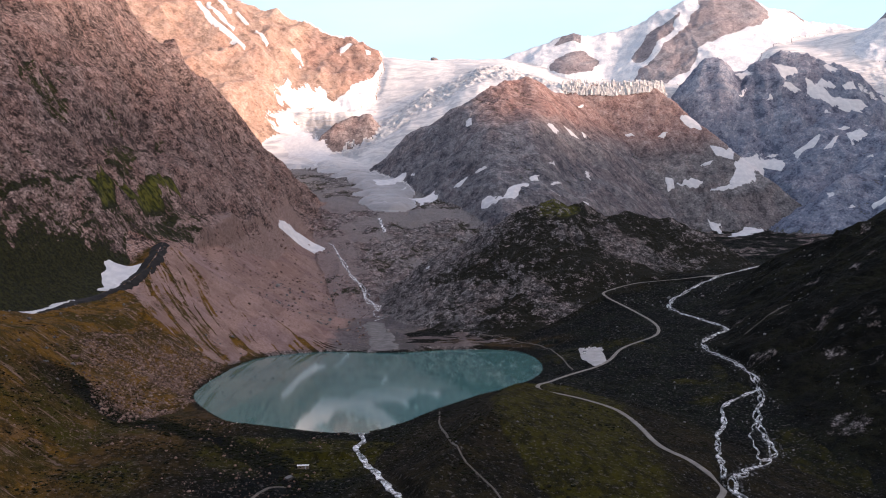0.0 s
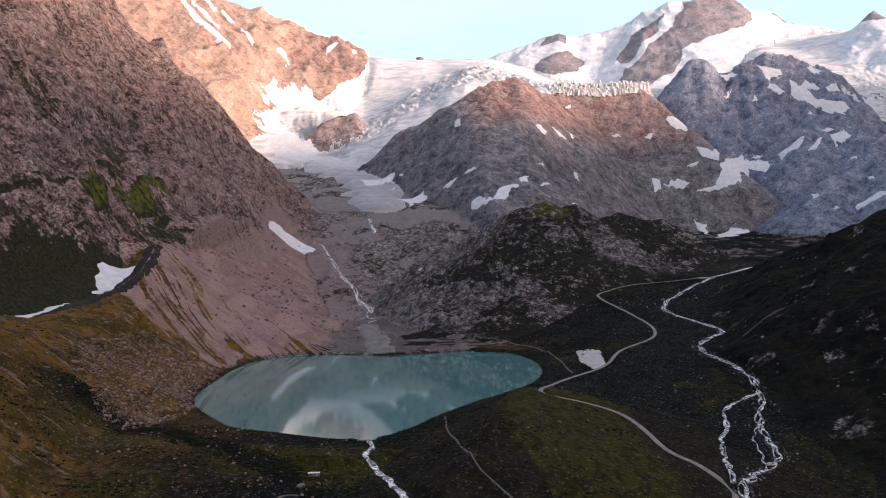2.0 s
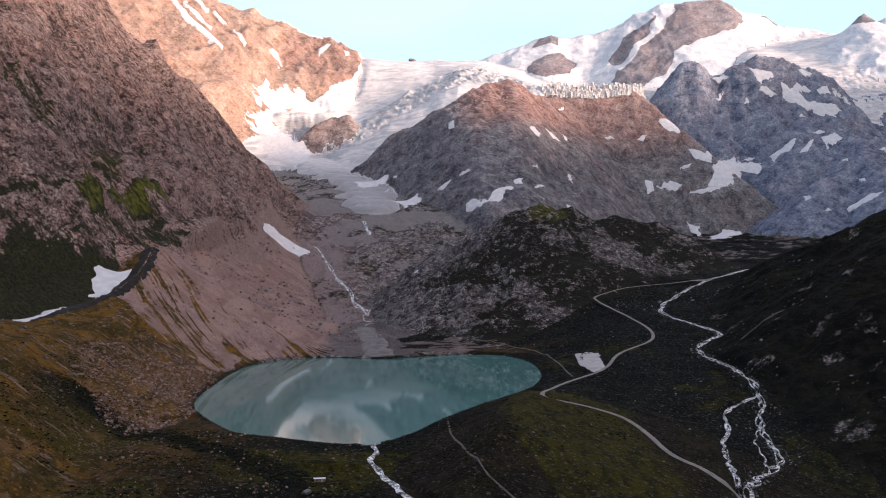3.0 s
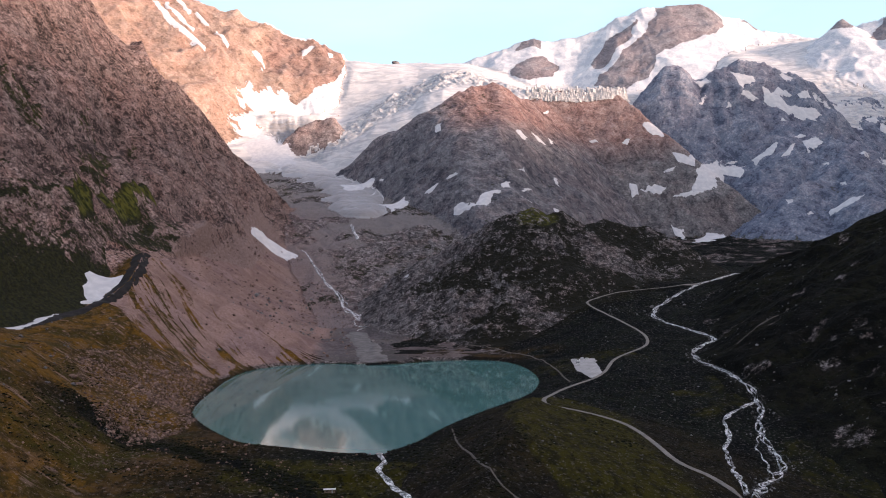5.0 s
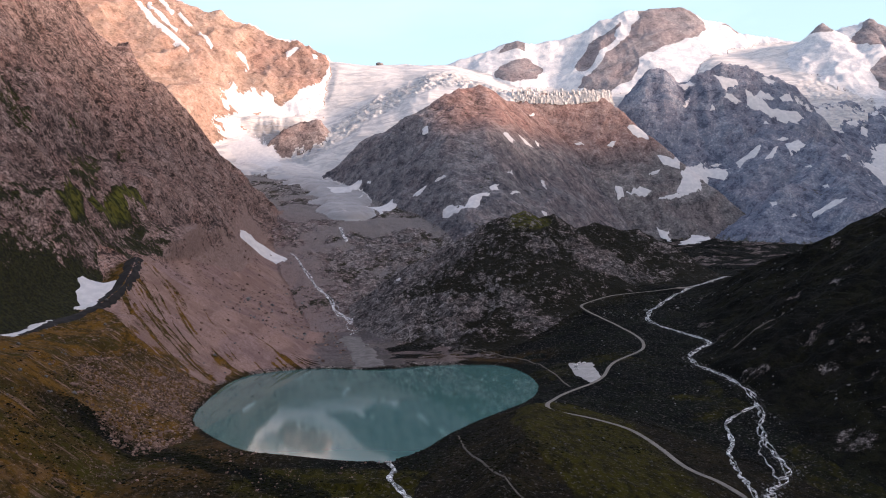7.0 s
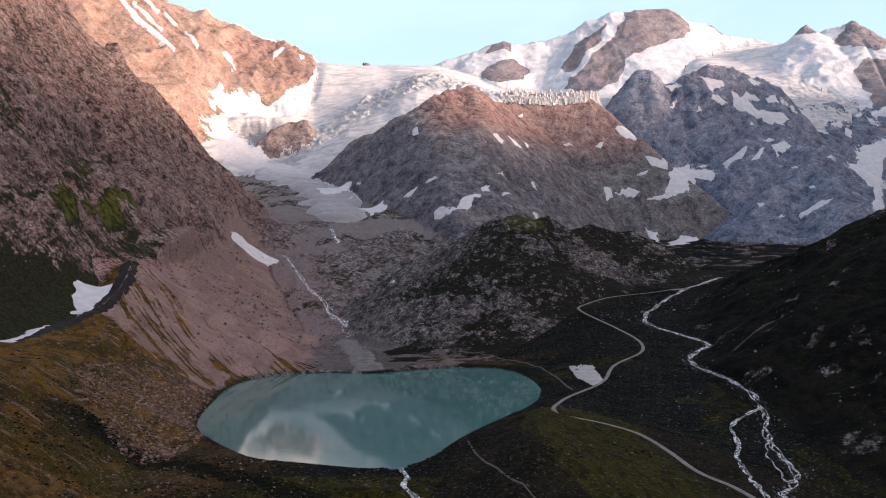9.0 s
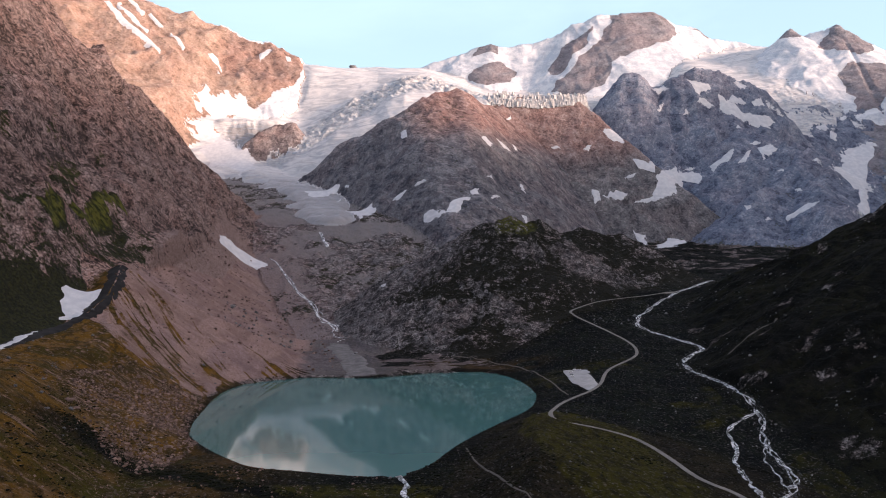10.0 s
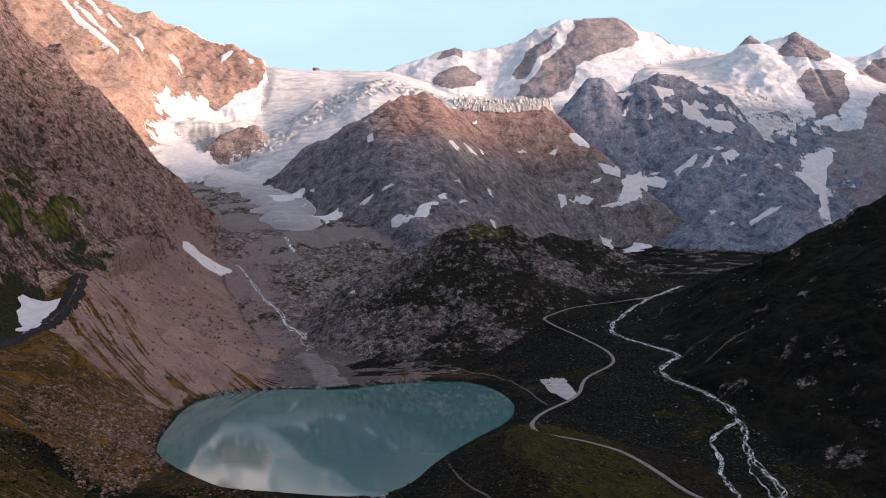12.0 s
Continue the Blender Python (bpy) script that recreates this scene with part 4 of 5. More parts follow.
def cover_shares(x, y, z, kind):
    """Where turf, lush grass, debris and old snow lie, and the tints of turf and stone."""
    name = np.array(KINDS)[kind]
    veg = softened(by_kind(name, {"near_mountain": 0.16, "talus": 0.08, "moraine": 0.66, "rubble_slope": 0.50, "central_mountain": 0.14, "valley_head": 0.16, "lower_shoulder": 0.08, "rocky_hump": 0.58, "dark_hill": 0.60,
                                  "olive_mound": 0.9, "ground": 0.72, "east_range": 0.2}))
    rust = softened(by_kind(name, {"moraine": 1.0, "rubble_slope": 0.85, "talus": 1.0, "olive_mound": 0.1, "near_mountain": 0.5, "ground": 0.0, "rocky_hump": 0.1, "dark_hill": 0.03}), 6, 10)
    rust = np.clip(rust + 0.6 * (1 - step(x, -230, -90)) * (1 - step(y, 640, 760)), 0, 1)
    rust = rust * (1 - 0.15 * (1 - step(y + 0.3 * x, 470, 540)))
    rust = rust * (1 - 0.85 * spot(x + 14 * ripple(x, y, 30, 605), y, -248, 612, 60, 34, -15))
    # a winding belt of dark shrubs below the rubble
    belt = 1 - step(line_field(x + 9 * ripple(x, y, 22, 606), y + 7 * ripple(x, y, 18, 607), [(-290, 642), (-264, 616), (-218, 598), (-182, 584), (-127, 557), (-98, 536), (-70, 500)])[0], 5, 13)
    rust = rust * (1 - 0.9 * belt)
    pink = softened(by_kind(name, {"moraine": 1.0, "rubble_slope": 0.9, "talus": 1.0, "near_mountain": 1.0, "ground": 0.05}), 6, 10)
    stony = softened(by_kind(name, {"rubble_slope": 0.8, "ground": 0.35, "olive_mound": 0.3, "moraine": 0.25, "rocky_hump": 0.2}), 4, 7)
    scree, lush, snow = np.zeros(x.shape), np.zeros(x.shape), np.zeros(x.shape)
    wob = 12 * ripple(x, y, 45, 601) + 5 * ripple(x, y, 14, 602)
    xw, yw = x + wob, y + 12 * ripple(x, y, 50, 603)
    # the bare scree apron between crags, stream and lake
    apron = region(xw, yw, [(-409, 972), (-402, 1040), (-405, 1116), (-433, 1391), (-414, 1574), (-430, 1900), (-324, 1850), (-256, 1664), (-185, 1457), (-120, 1166),
                            (-150, 1077), (-245, 1032), (-262, 889), (-282, 921), (-308, 922), (-331, 916), (-369, 943)], 8)
    debris = (1 - step(xw, 0, 120)) * step(yw, 1330, 1480) * (z < 420)
    fan = region(xw, yw, [(-160, 1065), (-60, 1065), (-70, 1180), (-40, 1330), (-120, 1480), (-190, 1350)], 10)
    bare = np.clip(apron + debris * np.isin(name, ["ground", "valley_head", "talus", "moraine", "rocky_hump", "central_mountain"]) + fan, 0, 1)
    scree = np.maximum(scree, bare * np.where(np.isin(name, ["central_mountain", "rocky_hump", "valley_head"]), 0.3, 0.9))
    head = (name == "valley_head") * step(y, 1400, 1480)
    loose = step(fractal(xw, yw, 95, 4, 671), -0.25, 0.35)
    scree = np.where(head > 0.5, 0.05 + 0.80 * loose, scree)
    scree = np.maximum(scree, 0.85 * softened(apron, 14, 26))
    veg = veg * (1 - bare) + 0.40 * head * (1 - loose) * step(fractal(x, y, 26, 4, 672), 0.0, 0.6)
    # low brown turf along the far shore, either side of the stream
    bank = (1 - step(-GSHORE + 2.0 * wob, 25, 75)) * step(y, 1040, 1062) * step(x + wob, -200, -170) * (1 - fan) * step(fractal(x, y, 38, 4, 615), -0.5, 0.1)
    veg, scree = np.maximum(veg, 0.66 * bank), scree * (1 - 0.8 * bank)
    rust, pink = np.maximum(rust * (1 - 0.6 * bank), 0.30 * bank), pink * (1 - 0.6 * bank)
    strip = step(x, -95, -70) * (1 - step(x, 60, 130)) * step(y, 1060, 1080) * (1 - step(y + 3 * wob, 1170, 1250)) * (name == "ground") * step(fractal(x / 3, y, 16, 4, 616), -0.6, 0.4)
    veg, scree, pink = veg * (1 - 0.75 * strip), np.maximum(scree, 0.6 * strip), np.maximum(pink, 0.22 * strip)
    # streaks of rusty turf run down the apron beside the moraine
    across, down = x * 0.61 + y * 0.79 + 0.25 * wob, x * 0.79 - y * 0.61
    streaks = fractal(across / 5.0, down / 80.0, 1, 3, 611) + 0.5 * ripple(x, y, 60, 612)
    veg = veg + apron * (1 - step(y, 1060, 1230)) * step(streaks, -0.4, 0.9) * 0.5
    veg = veg + apron * (1 - step(y + 2 * wob, 1040, 1110)) * 0.34 * step(fractal(x, y, 40, 4, 613), 0.0, 0.5)
    # rock breaks through the heath in clusters
    outcrop = step(fractal(xw, yw, 85, 4, 641), 0.05, 0.75)
    veg = veg - np.where(name == "rocky_hump", 0.38 * outcrop, 0) - np.where(name == "dark_hill", 0.18 * step(fractal(xw, yw, 45, 5, 642), 0.35, 1.0), 0)
    for cx, cy, rx, ry in ((452, 941, 13, 22), (392, 875, 16, 20), (409, 835, 20, 16), (382, 803, 18, 14), (382, 740, 16, 12), (374, 705, 14, 10), (367, 940, 26, 7)):
        veg = veg - (name == "dark_hill") * 0.21 * spot(xw, yw, cx, cy, rx, ry, -30) * step(fractal(x, y, 14, 4, 643), -0.5, 0.4)
    # green ledges on the crags
    lush = np.maximum(lush, region(xw, yw, [(-521, 1112), (-507, 1196), (-506, 1290), (-506, 1360), (-487, 1370), (-481, 1271), (-497, 1112)], 10) * 1.0)
    veg = np.maximum(veg, lush * 0.86)
    for cx, cy, size in ((-609, 1155, 40), (-577, 1154, 34), (-581, 1323, 30), (-542, 1263, 36), (-547, 1449, 30), (-594, 1877, 26), (-782, 3037, 30)):
        ledge = (name == "near_mountain") * spot(xw, yw, cx, cy, size * 0.5, size * 1.6)
        veg, lush = veg + 0.35 * ledge, np.maximum(lush, 0.55 * ledge)
    low = (name == "near_mountain") * (1 - step(y, 980, 1120)) * (1 - step(z, 120, 210))
    veg, lush = np.maximum(veg, 0.60 * low), np.maximum(lush, 0.12 * low)
    ledges = (name == "near_mountain") * spot(x, y, -615, 1230, 60, 160)
    veg, lush = veg + 0.12 * ledges, np.maximum(lush, 0.4 * ledges)
    near_side = (name == "near_mountain") * (1 - step(y + 3 * wob, 1250, 1420))
    veg = veg + near_side * 0.42 * (1 - step(z + 2 * wob, 200, 300)) - (name == "near_mountain") * (0.08 * step(z, 420, 560) + 0.12 * step(y + 3 * wob, 1350, 1500))
    scree = np.maximum(scree, 0.30 * (name == "near_mountain") * step(y + 3 * wob, 1200, 1420))
    lush = np.maximum(lush, 0.7 * (name == "rocky_hump") * spot(xw, yw, 158, 1455, 34, 40))
    veg = np.maximum(veg, 0.6 * (name == "rocky_hump") * spot(xw, yw, 158, 1455, 40, 45))
    # the mound's sunlit side, right of its crest, is painted brighter green
    lush = np.maximum(lush, np.where(name == "olive_mound", 1.1 * step(x - np.interp(y, [420, 467, 498, 517, 544, 655, 720, 770], [100, 85, 74, 64, 54, 46, 60, 80]) + 0.4 * wob, -7, 7) * (1 - step(x, 130, 190)), 0) + np.where(name == "moraine", 0.36, 0))
    meadow = (name == "ground") * step(x, 60, 120) * (1 - step(y, 950, 1150))
    lush = np.maximum(lush, meadow * 0.48 * step(fractal(x, y, 75, 4, 661), 0.0, 0.7))
    lush = np.maximum(lush, (name == "ground") * 0.75 * spot(x + wob, y, -75, 545, 85, 45))
    lush = np.maximum(lush, 0.55 * np.isin(name, ["ground", "moraine", "rubble_slope"]) * (x < -40) * (1 - step(y, 640, 720)) * step(fractal(x, y, 60, 4, 662), 0.0, 0.6))
    # snow caps on the high mountains, bare where the faces are steep
    high = np.isin(name, ["summit", "east_peaks"])
    bare_rock = np.zeros(x.shape)
    xs, ys = x + 16 * ripple(x, y, 60, 621) + 6 * ripple(x, y, 20, 622), y + 16 * ripple(x, y, 60, 623)
    for face in ([(700, 4020), (834, 4131), (963, 4235), (1090, 4384), (1120, 4460), (1400, 4460), (1460, 4400), (1379, 4239), (1261, 4187), (1128, 4121), (1028, 4062), (921, 3945), (800, 3880)],
                 [(700, 4180), (829, 4330), (1009, 4370), (950, 4275), (830, 4170), (735, 4120)],
                 [(300, 4200), (352, 4291), (500, 4310), (560, 4249), (518, 4166), (400, 4140)], [(355, 4410), (400, 4450), (490, 4450), (480, 4385)], [(1540, 4420), (1600, 4460), (1670, 4450), (1620, 4400)],
                 [(1940, 3830), (2000, 3880), (2080, 3960), (2160, 3960), (2280, 3940), (2122, 3711), (2057, 3705), (1993, 3789)],
                 [(1832, 3925), (1845, 4010), (1950, 4010), (1940, 3935), (1890, 3915)],
                 [(1915, 3590), (2000, 3650), (2160, 3610), (2060, 3430), (1950, 3335), (1850, 3335), (1900, 3450)],
                 [(2100, 3350), (2200, 3430), (2420, 3600), (2650, 3700), (2500, 3300), (2150, 3100), (2010, 3137), (1990, 3230)],
                 [(2230, 3620), (2300, 3760), (2500, 3900), (2650, 3850), (2400, 3680)]):
        bare_rock = np.maximum(bare_rock, region(xs, ys, face, 9))
    bare_rock = np.maximum(bare_rock, (name == "east_peaks") * (1 - step(z + 1.5 * wob, 600, 650)))
    snow = np.where(high, 1 - bare_rock, snow)
    snow = np.maximum(snow, (name == "far_left_mountain") * step(y + 0.5 * wob, 3630, 3650) * (x > -1200))
    # the mountain's east end sinks into the snow of the saddle
    end = np.interp(z, [640, 700, 760, 800, 830, 880, 975], [-640, -615, -568, -552, -482, -452, -440]) + 0.8 * wob
    snow = np.maximum(snow, (name == "far_left_mountain") * step(x - end, -4, 4))
    snow = np.maximum(snow, np.isin(name, ["twin_knob", "lower_shoulder", "east_slabs"]) * 0.5 * step(fractal(x, y, 70, 4, 631), 0.3, 0.8) * step(x, 1150, 1350))
    veg = np.where(high, 0, veg)
    dirt_and_shade = np.interp(y, [2000, 2300, 2700, 2900, 3050], [0.85, 0.82, 0.62, 0.30, 0.0]) * (x < 100)
    # the slope under the rim is greyed like dirty ice to stand for shade
    shaded_ice = step(x, -720, -660) * (1 - step(x, -430, -380)) * step(y + wob, 2960, 3010) * (1 - step(y, 3140, 3160))
    dirt_and_shade = np.maximum(dirt_and_shade, 0.85 * shaded_ice)
    plain = (name == "ground") * step(y, 1560, 1750)
    gravel = step(fractal(x, y, 38, 4, 651), -0.3, 0.8)
    veg, scree = veg * (1 - 0.6 * plain * gravel), np.maximum(scree, 0.3 * plain * gravel)
    pink = np.clip(pink + 0.9 * softened(apron, 14, 26), 0, 1) * (1 - 0.85 * fan)
    pink = np.where(np.isin(name, ["talus", "valley_head"]), softened(pink, 26, 40), pink)
    # evening glow painted in: the knob's right top and the upper wall reddened
    pink = np.where(name == "central_mountain", step(z + 0.6 * wob, 420, 560) * step(x, -60, 60), pink)
    pink = np.where(name == "ice_bench", step(z + wob, 400, 520), pink)
    pink = np.where(name == "nunatak", 0.45, pink)
    pink = np.where(name == "far_left_mountain", step(x + wob, -800, -740) * step(y, 3380, 3440), pink)
    lush, veg, stony = lush * (1 - belt), np.maximum(veg, 0.8 * belt), stony * (1 - 0.7 * belt)
    # wet dark stones round the lake
    rim = (1 - step(-GSHORE + 0.25 * wob, 3, 11)) * (GSHORE > -60)
    pink, rust, scree = pink * (1 - 0.8 * rim), rust * (1 - 0.8 * rim), scree * (1 - rim)
    scree = softened(scree, 1, 2)
    scree = np.where(name == "glacier", dirt_and_shade, scree)
    stony = np.where(name == "glacier", icefall(x, y), stony)
    # concave ground: stone painted darker and turf denser, in place of crevice shade
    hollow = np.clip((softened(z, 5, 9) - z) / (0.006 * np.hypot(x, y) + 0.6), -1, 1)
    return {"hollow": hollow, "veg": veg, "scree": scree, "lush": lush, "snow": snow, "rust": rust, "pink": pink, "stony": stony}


def mesh_from(name, verts, faces, material, smooth=True, attributes=()):
    """A mesh of quads from arrays."""
    me = bpy.data.meshes.new(name)
    me.vertices.add(len(verts))
    me.vertices.foreach_set("co", np.asarray(verts, np.float32).ravel())
    me.loops.add(faces.size)
    me.loops.foreach_set("vertex_index", faces.ravel().astype(np.int32))
    me.polygons.add(len(faces))
    me.polygons.foreach_set("loop_start", np.arange(0, faces.size, faces.shape[1], dtype=np.int32))
    me.polygons.foreach_set("use_smooth", np.full(len(faces), smooth))
    for key, values in attributes:
        me.attributes.new(key, "FLOAT", "POINT").data.foreach_set("value", np.asarray(values, np.float32))
    me.materials.append(material)
    me.update(calc_edges=True)
    me.validate()
    return new(name, me)


TITLES = {
    "ground": ("ground", "valley floor of dark olive turf, heath and scattered stones", "ground", "structure"),
    "valley_head": ("valley_head", "grey ice-scoured rock slabs and debris below the glacier", "rock slope", "structure"),
    "near_mountain": ("mountain", "steep craggy brown rock mountainside with small green ledges", "mountain", ""),
    "talus": ("scree_slope", "long pinkish grey scree slope of loose stones below crags", "scree slope", ""),
    "moraine": ("moraine", "sharp-crested moraine ridge with rusty olive turf and bare gravel", "moraine", ""),
    "rubble_slope": ("rubble_slope", "bouldery brown slope with turf running down to the lake", "slope", ""),
    "far_left_mountain": ("mountain", "tall reddish rock mountain with snow gullies above the glacier", "mountain", ""),
    "central_mountain": ("mountain", "broad dark grey rock mountain with snow patches below the ice", "mountain", ""),
    "ice_bench": ("rock_wall", "ice-polished reddish rock wall under the glacier's broken edge", "rock wall", ""),
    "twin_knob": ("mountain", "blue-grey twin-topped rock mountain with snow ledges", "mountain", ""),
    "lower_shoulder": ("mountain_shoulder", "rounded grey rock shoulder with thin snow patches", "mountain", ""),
    "nunatak": ("rock_outcrop", "bare brown rock island standing out of the ice", "rock outcrop", ""),
    "summit": ("mountain", "high pyramid of grey-brown rock with snow-covered flanks", "mountain", ""),
    "east_peaks": ("mountain", "jagged small rock peaks standing out of white snowfields", "mountain", ""),
    "rocky_hump": ("hill", "dark heathery hill with pale rock outcrops behind the lake", "hill", ""),
    "dark_hill": ("hill", "very dark heath-covered hillside with few pale rocks beside the river", "hill", ""),
    "olive_mound": ("hill", "low rounded mound of olive grass between lake and road", "hill", ""),
    "west_range": ("mountain", "high rock range closing the valley's west side", "mountain", ""),
    "east_range": ("mountain", "high rock range closing the valley's east side", "mountain", ""),
    "east_slabs": ("rock_slope", "broken grey rock slabs with thin snow below the ice", "rock slope", ""),
    "glacier": ("glacier", "wide white glacier with crevassed icefall and dirty tongue", "glacier", "")}


def build_ground():
    rows, cols = GX.shape
    shares = cover_shares(GX, GY, GZ, GKIND)
    n = np.arange(rows * cols).reshape(rows, cols)
    right = np.roll(n, -1, 1)
    quads = np.stack([n[:-1], right[:-1], right[1:], n[1:]], -1).reshape(-1, 4)[:, ::-1]
    kinds = GKIND[:-1].ravel()
    verts = np.stack([GX, GY, GZ], -1).reshape(-1, 3)
    for number, key in enumerate(KINDS):
        faces = quads[kinds == number]
        if not len(faces):
            continue
        used, faces = np.unique(faces, return_inverse=True)
        name, label, category, kind = TITLES[key]
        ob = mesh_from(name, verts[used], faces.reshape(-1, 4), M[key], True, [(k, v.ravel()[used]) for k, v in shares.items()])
        tagged(ob, label, category, "", kind)


build_ground()


def build_lake():
    """A level sheet of water out to a little past the shore."""
    bm = bmesh.new()
    cx, cy = -70, 850
    ring = [bm.verts.new((cx + (x - cx) * 1.04, cy + (y - cy) * 1.04, 0.0)) for x, y in LAKE]
    inner = [bm.verts.new((v.co.x, v.co.y, -0.6)) for v in ring]
    bm.faces.new(ring)
    for a, b, c, d in zip(ring, ring[1:] + ring[:1], inner[1:] + inner[:1], inner):
        bm.faces.new((b, a, d, c))
    me = bpy.data.meshes.new("lake")
    bm.to_mesh(me)
    bm.free()
    me.materials.append(M["lake"])
    return tagged(new("lake", me), "still turquoise glacial lake reflecting sky and cloud", "lake", "", "structure")


build_lake()


def ribbon(name, points, half, lift, material, label, category, spread=0.0, pace=2.5, edge=0.35, kind="structure"):
    """A strip laid on the ground along a line; spread lets its width wander."""
    lengths = np.concatenate([[0], np.cumsum([math.dist(p, q) for p, q in zip(points, points[1:])])])
    s = np.arange(0, lengths[-1], pace)
    x, y = np.interp(s, lengths, [p[0] for p in points]), np.interp(s, lengths, [p[1] for p in points])
    dx, dy = np.gradient(x), np.gradient(y)
    size = np.hypot(dx, dy) + 1e-9
    nx, ny = -dy / size, dx / size
    wander_l, wander_r = 1 + spread * (ripple(s, s * 0 + 3, 14, 21) + 0.6 * ripple(s, s * 0 + 3, 4.5, 23)), 1 + spread * (ripple(s, s * 0 + 9, 14, 22) + 0.6 * ripple(s, s * 0 + 9, 4.5, 24))
    wander_l, wander_r = np.maximum(wander_l, 0.04), np.maximum(wander_r, 0.04)
    rows = []
    for k in (-1.0, -0.82, -0.4, 0.0, 0.4, 0.82, 1.0):
        w = half * k * (wander_l if k < 0 else wander_r)
        px, py = x + nx * w, y + ny * w
        rows.append(np.stack([px, py, ground_z(px, py) + (lift if abs(k) < 0.9 else -edge)], -1))
    grid = np.stack(rows, 1)
    n = np.arange(grid.shape[0] * 7).reshape(-1, 7)
    faces = np.stack([n[:-1, :-1], n[:-1, 1:], n[1:, 1:], n[1:, :-1]], -1).reshape(-1, 4)[:, ::-1]
    return tagged(mesh_from(name, grid.reshape(-1, 3), faces, material), label, category, "", kind)


ribbon("road", ROAD, 2.3, 0.25, M["road"], "narrow pale mountain road winding through dark turf", "road", 0.05)


def strand(points, swing, wave, phase):
    """A braid that swings from side to side of a stream's line."""
    lengths = np.concatenate([[0], np.cumsum([math.dist(p, q) for p, q in zip(points, points[1:])])])
    s = np.arange(0, lengths[-1], 2.0)
    x, y = np.interp(s, lengths, [p[0] for p in points]), np.interp(s, lengths, [p[1] for p in points])
    dx, dy = np.gradient(x), np.gradient(y)
    side = swing * np.sin(s / wave + phase + 1.5 * ripple(s, s * 0 + 5, 40, 27)) / np.hypot(dx, dy)
    return [(float(a), float(b)) for a, b in zip(x - dy * side, y + dx * side)]


ribbon("stream", strand(RIVER, 2.6, 7.0, 0.5), 0.75, 0.5, M["torrent"], "thin white braid of the mountain river", "stream", 1.3)
ribbon("stream", strand(RIVER_ARM, 1.5, 6.0, 2.0), 0.65, 0.45, M["torrent"], "thin white braid of the river's arm", "stream", 1.3)
ribbon("stream", strand(RIVER, 4.4, 13.0, 3.5), 0.7, 0.45, M["torrent"], "outer white rill of the mountain river", "stream", 1.6)
ribbon("stream", strand(RIVER_ARM, 2.6, 12.0, 0.4), 0.5, 0.45, M["torrent"], "outer white rill of the river's arm", "stream", 1.6)
ribbon("stream", strand(RIVER, 1.3, 3.6, 1.0), 0.95, 0.5, M["torrent"], "foaming white mountain river in a stony bed", "stream", 1.1)
ribbon("stream", strand(RIVER_ARM, 1.2, 3.8, 1.0), 0.9, 0.5, M["torrent"], "narrow foaming arm of the mountain river", "stream", 1.1)
ribbon("stream", strand(RIVER_SIDE, 1.0, 4.0, 0.0), 0.7, 0.4, M["torrent"], "thin foaming side channel of the mountain river", "stream", 1.1)
ribbon("stream", strand(OUTLET, 1.6, 5.0, 0.3), 1.5, 0.55, M["torrent"], "foaming braid of the lake's outlet", "stream", 0.8)
ribbon("stream", OUTLET, 1.9, 0.5, M["torrent"], "white stream rushing out of the lake", "stream", 0.35)
BRAID = [(x + 7 * math.sin(0.045 * y), y) for x, y in INLET if 1370 < y < 1760]
ribbon("stream", BRAID, 1.5, 0.5, M["torrent"], "thin white braid of the meltwater stream", "stream", 0.8)
ribbon("stream", [p for p in INLET if p[1] > 1370], 2.0, 0.5, M["torrent"], "white meltwater stream falling towards the lake", "stream", 0.7)

ribbon("stream", strand([p for p in INLET if 1290 < p[1] < 1560], 9.0, 17.0, 0.6), 0.9, 0.55, M["torrent"], "thin rivulet spreading over the gravel fan", "stream", 1.2)

# ---- snow patches, paths and yards ----
def snow_patch(outline, label="patch of old grey-white snow lying on bare rock", thick=1.6):
    """A thin bank of snow that feathers out at a wandering edge."""
    xs, ys = [p[0] for p in outline], [p[1] for p in outline]
    wide, deep = max(xs) - min(xs), max(ys) - min(ys)
    pad = 0.25 * min(wide, deep) + 2
    cols, rows = (int(np.clip((v + 2 * pad) / max((wide + deep) / 130, 0.8), 16, 110)) for v in (wide, deep))
    x, y = np.meshgrid(np.linspace(min(xs) - pad, max(xs) + pad, cols), np.linspace(min(ys) - pad, max(ys) + pad, rows))
    size = min(wide, deep)
    core = max(float(inside_field(x, y, outline).max()), 2.0)
    warp = min(0.16 * size, 0.55 * core)
    wx, wy = x + warp * ripple(x, y, size * 0.35 + 3, 801), y + warp * ripple(x, y, size * 0.35 + 3, 802)
    thick = float(np.clip(0.05 * size, thick, 5))
    depth = inside_field(wx, wy, outline) * max(min(1.0, 20 / size), min(1.0, 9 / core)) + 0.7 * ripple(x, y, size * 0.15 + 2, 803)
    high = np.clip(depth * 0.45, -3.0, thick)
    bed, reach = ground_z(x, y), min(0.12 * size + 2, 14)
    mean = sum(ground_z(x + reach * math.cos(k), y + reach * math.sin(k)) for k in np.arange(6) * math.pi / 3) / 6
    z = np.where(high > 0, mean * 0.7 + bed * 0.3, bed) + high
    n = np.arange(rows * cols).reshape(rows, cols)
    faces = np.stack([n[:-1, :-1], n[:-1, 1:], n[1:, 1:], n[1:, :-1]], -1).reshape(-1, 4)
    keep = high.ravel()[faces].max(1) > -1.2
    used, faces = np.unique(faces[keep], return_inverse=True)
